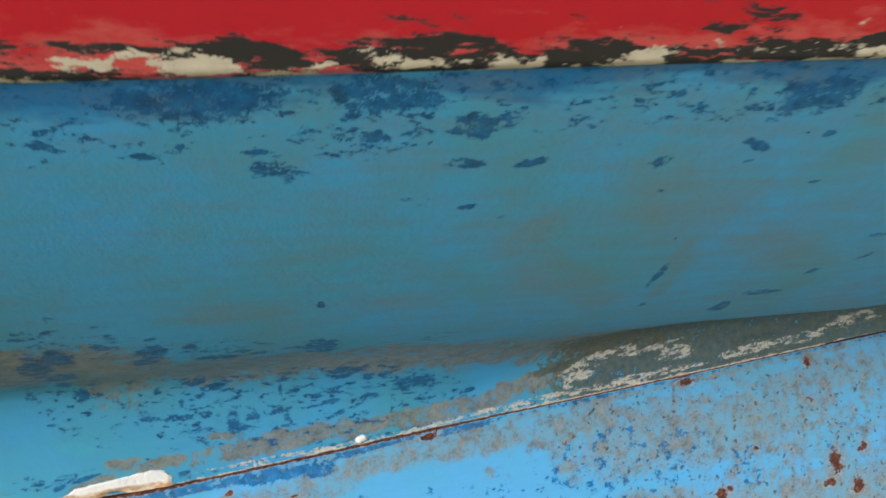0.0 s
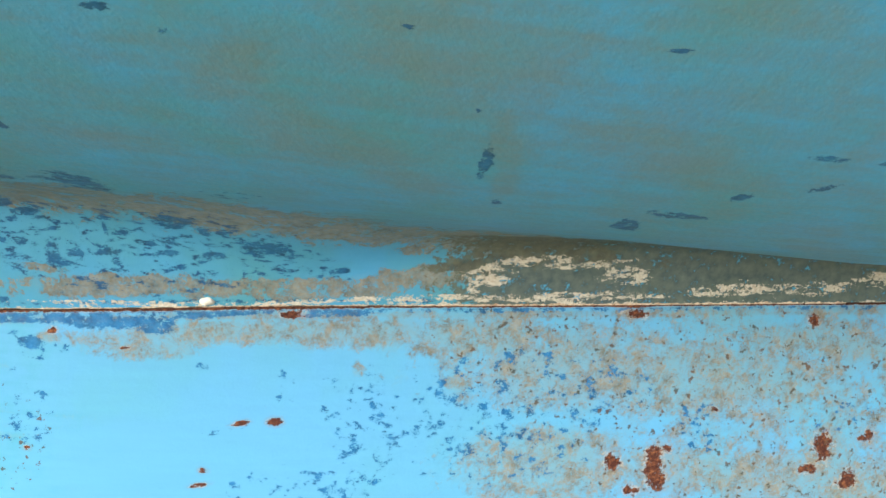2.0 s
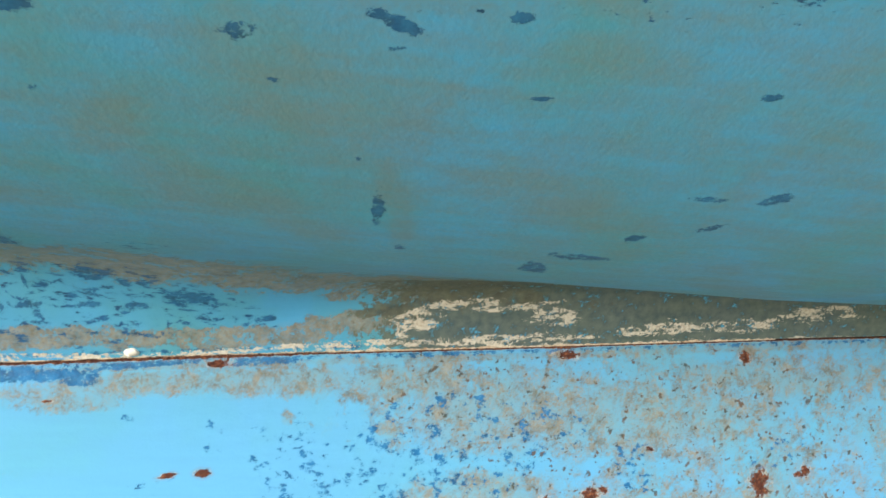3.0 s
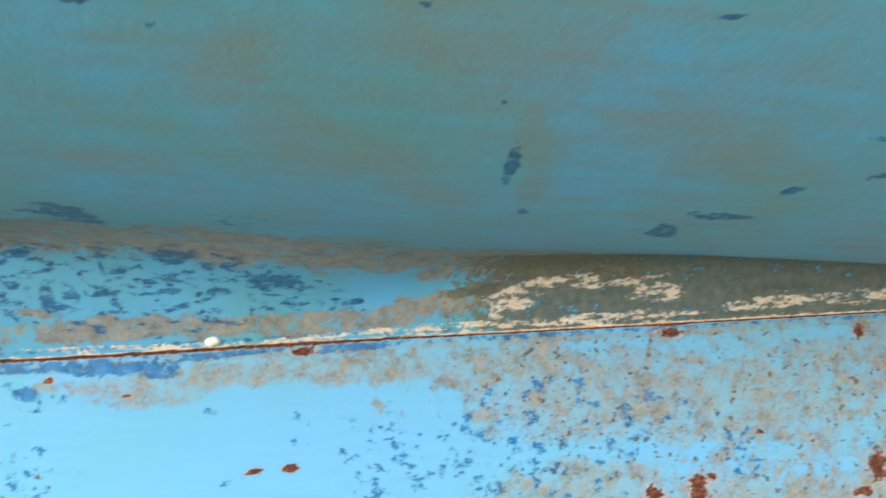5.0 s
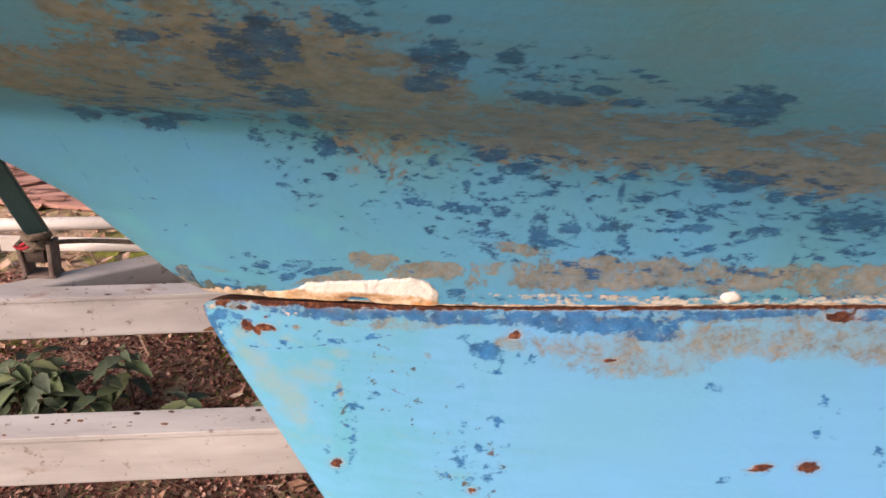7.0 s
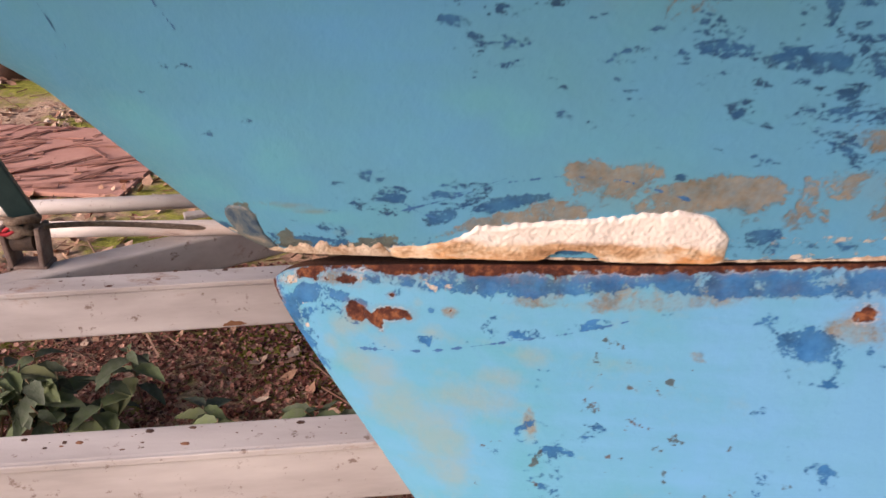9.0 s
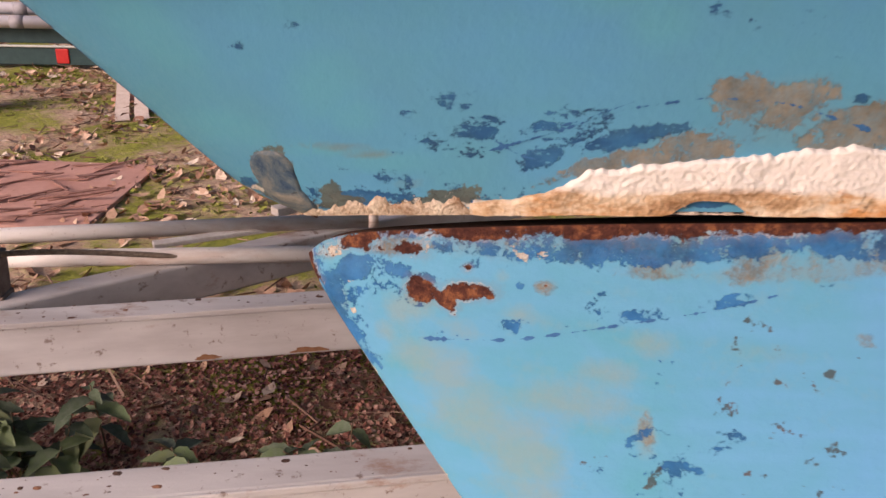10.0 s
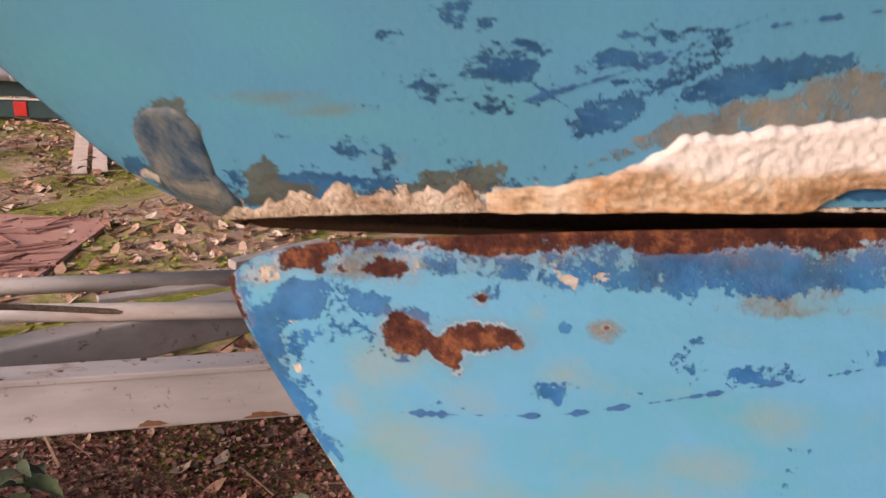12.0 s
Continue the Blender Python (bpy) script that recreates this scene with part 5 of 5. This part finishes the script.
litter("fallen_leaves", 8500, (-4.2, 0.3, 1.9, 7.0), 0.055, M_DRY, "dry brown fallen leaves", 21, clump=0.5)
litter("fallen_leaves", 420, (-2.6, 0.2, 0.4, 1.9), 0.045, M_DRY, "dry brown fallen leaves under the trailer", 22)
litter("leaf_crumbs", 48000, (-1.8, 0.1, 0.3, 1.9), 0.0125, M_CRUMB, "fine red-brown crumbled litter", 23, lift=0.010, slim=0.8)
litter("moss", 9000, (-3.6, 0.3, 1.7, 6.2), 0.022, M_MOSS, "short green moss tufts", 24, lift=0.010, slim=0.9, clump=-0.6)

rng = np.random.default_rng(8)
V, F = [], []
for k in range(900):
    a, b = -3.8 + 4.2 * rng.random(), 0.35 + 5.5 * rng.random() ** 1.4
    n, r = 0.05 + 0.16 * rng.random(), 0.0012 + 0.0025 * rng.random()
    q = Euler((0, rng.normal(0, 0.12), rng.random() * 6.28)).to_matrix()
    z = GROUND + 0.02 * math.sin(a * 1.7) * math.sin(b * 1.3 + 1) + 0.012 + 0.02 * rng.random()
    i = len(V)
    for s in (-0.5, 0.5):
        for c in range(3):
            v = q @ Vector((s * n, r * math.cos(c * 2.1), r * math.sin(c * 2.1)))
            V.append((a + v.x, b + v.y, z + v.z))
    F += [(i + c, i + (c + 1) % 3, i + 3 + (c + 1) % 3, i + 3 + c) for c in range(3)]
M_TWIG = leaf_material("twigs", [(0.0, (0.12, 0.06, 0.045)), (0.6, (0.26, 0.15, 0.10)), (1.0, (0.42, 0.28, 0.2))])
tagged(mesh_object("twigs", V, F, M_TWIG, smooth=False), "thin brown twigs among the leaves", "twigs", kind="stuff")


def leaf_mesh(n, w, fold, droop):
    """A pointed, toothed leaf with a folded midrib."""
    rows = 9
    V, F = [], []
    for i in range(rows):
        t = i / (rows - 1)
        half = w / 2 * math.sin(math.pi * min(t ** 0.75, 1)) ** 0.8 * (1 + (0.10 if i % 2 else -0.06))
        half = max(half, 0.0004)
        z = -droop * n * t * t
        V += [(n * t, -half, z + fold * half), (n * t, 0, z), (n * t, half, z + fold * half)]
        if i:
            a, b = 3 * (i - 1), 3 * i
            F += [(a, b, b + 1, a + 1), (a + 1, b + 1, b + 2, a + 2)]
    me = bpy.data.meshes.new("leaf")
    me.from_pydata(V, [], F)
    me.polygons.foreach_set("use_smooth", [True] * len(me.polygons))
    return me


def plant_material():
    m = Mat("nettle_leaf", rough=0.65, spec=0.25)
    r = m.t.nodes.new("ShaderNodeObjectInfo").outputs["Random"]
    c = m.colours(r, [(0.0, (0.05, 0.07, 0.045)), (0.45, (0.10, 0.14, 0.075)), (0.8, (0.15, 0.21, 0.09)), (1.0, (0.22, 0.24, 0.11))])
    c = m.mix(m.ramp(m.noise(60, 5, 0.6), 0.4, 0.7, 0.0, 0.5), c, (0.16, 0.18, 0.14))
    return m.done(c, bump=m.noise(150, 4), strength=0.4)


M_LEAF = plant_material()
M_STEM = plain("plant_stem", (0.10, 0.09, 0.04), (0.17, 0.09, 0.06), 40)
LEAVES = [leaf_mesh(0.075, 0.036, 0.5, 0.25), leaf_mesh(0.055, 0.030, 0.35, 0.4), leaf_mesh(0.09, 0.042, 0.6, 0.15)]
for me in LEAVES:
    me.materials.append(M_LEAF)
rng = np.random.default_rng(14)


def nettle(x, y, tall, pairs):
    p = tagged(empty("nettle_plant", (x, y, GROUND)), "low nettle with pointed grey-green leaves", "plant", "nettles under the trailer")
    lean = (rng.normal(0, 0.05), rng.normal(0, 0.05))
    top = (x + lean[0], y + lean[1], GROUND + tall)
    rod("stem", (x, y, GROUND - 0.01), top, 0.0028, M_STEM, None, segments=6, r2=0.0015).parent = p
    p.children[0].matrix_parent_inverse = p.matrix_world.inverted()
    for k in range(pairs):
        t = 0.35 + 0.65 * (k + 0.5) / pairs
        for side_turn in (0, 180):
            ob = new("leaf", LEAVES[int(rng.integers(3))])
            ob.parent = p
            sc = (0.75 + 0.5 * rng.random()) * (1.1 - 0.3 * t)
            ob.matrix_basis = pose(lean[0] * t, lean[1] * t, tall * t, rng.normal(0, 14), rng.normal(5, 14), k * 78 + side_turn + rng.normal(0, 18)) @ Matrix.Scale(sc, 4)


PATCHES = ((-1.28, 1.12, 9, 0.18), (-1.06, 1.08, 8, 0.17), (-1.45, 1.05, 4, 0.18), (-0.88, 1.10, 3, 0.08), (-0.50, 1.06, 4, 0.13), (-0.98, 0.52, 4, 0.13), (-0.53, 0.55, 3, 0.13))
for cx, cy, count, tall in PATCHES:
    for k in range(count):
        nettle(cx + rng.normal(0, 0.085), cy + rng.normal(0, 0.05), tall * (0.7 + 0.5 * rng.random()), int(rng.integers(3, 6)))

# crumpled blue rags below the near beam
M_RAG = plain("blue_plastic", (0.02, 0.14, 0.34), (0.05, 0.24, 0.48), 18, rough=0.45)
for k, (x, y, sz) in enumerate(((-0.80, 0.46, 0.05), (-0.70, 0.48, 0.045), (-1.12, 0.44, 0.04), (-0.42, 0.52, 0.035), (-1.2, 0.74, 0.05), (-0.36, 0.93, 0.03))):
    bm = bmesh.new()
    bmesh.ops.create_grid(bm, x_segments=10, y_segments=10, size=1.0)
    for v in bm.verts:
        d = noise.noise(Vector((v.co.x * 1.3, v.co.y * 1.3, k * 3.1)))
        e = noise.noise(Vector((v.co.x * 3, v.co.y * 3, k * 5.7)))
        v.co = Vector((v.co.x * sz * (1 + 0.4 * e), v.co.y * sz * 0.8, 0.02 + sz * (0.5 * d + 0.35 * e) + 0.5 * sz))
    bmesh.ops.transform(bm, matrix=pose(x, y, GROUND, 0, 0, 40 * k), verts=bm.verts)
    tagged(part("blue_rag", bm, M_RAG, smooth=True), "crumpled blue plastic scrap in the litter", "rag", "blue scraps")

# crumbs of dirt and leaf on the beam tops
V, F = [], []
rng = np.random.default_rng(31)
for (a, b), top in ((NEAR_BEAM, 0.31), (FAR_BEAM, 0.30)):
    a, b = Vector(a), Vector(b)
    for k in range(60):
        t = 0.36 + 0.24 * rng.random()
        c = a + (b - a) * t
        n = 0.0015 + 0.005 * rng.random() ** 5
        y = c.y + (rng.random() - 0.5) * 0.055
        i = len(V)
        zt = c.z + 0.0577
        for q in range(6):
            w = n * (0.5 + 0.7 * rng.random())
            V.append((c.x + 1.6 * w * math.cos(q * 1.047), y + w * math.sin(q * 1.047), zt - 0.0004))
        V.append((c.x, y, zt + 0.25 * n))
        F += [(i + q, i + (q + 1) % 6, i + 6) for q in range(6)]
tagged(mesh_object("beam_dirt", V, F, leaf_material("beam_dirt", [(0.0, (0.07, 0.04, 0.03)), (0.6, (0.18, 0.09, 0.06)), (1.0, (0.30, 0.14, 0.08))]), smooth=False), "brown crumbs of dirt on the beam tops", "dirt", kind="stuff")

# rust blooms on the beam sides
M_BLOOM = leaf_material("rust_bloom", [(0.0, (0.20, 0.08, 0.04)), (1.0, (0.30, 0.15, 0.08))])
for (a, b), t, dz, n in ((FAR_BEAM, 0.512, -0.047, 0.018), (FAR_BEAM, 0.553, -0.052, 0.03)):
    m, length = along(a, b)
    half = 0.0352 if a[1] < 0.6 else 0.0302
    bm = bmesh.new()
    ring = [bm.verts.new(m @ Vector((length * (t - 0.5) + n * 1.3 * math.cos(q * 0.35) * (1 + 0.45 * noise.noise((q * 0.8, n * 90, 0))), -half - 0.0012, max(dz + n * 0.45 * math.sin(q * 0.35) * (1 + 0.5 * noise.noise((q * 0.9, n * 50, 3))), -0.0505)))) for q in range(18)]
    bm.faces.new(ring)
    part("rust_bloom", bm, M_BLOOM, trailer)
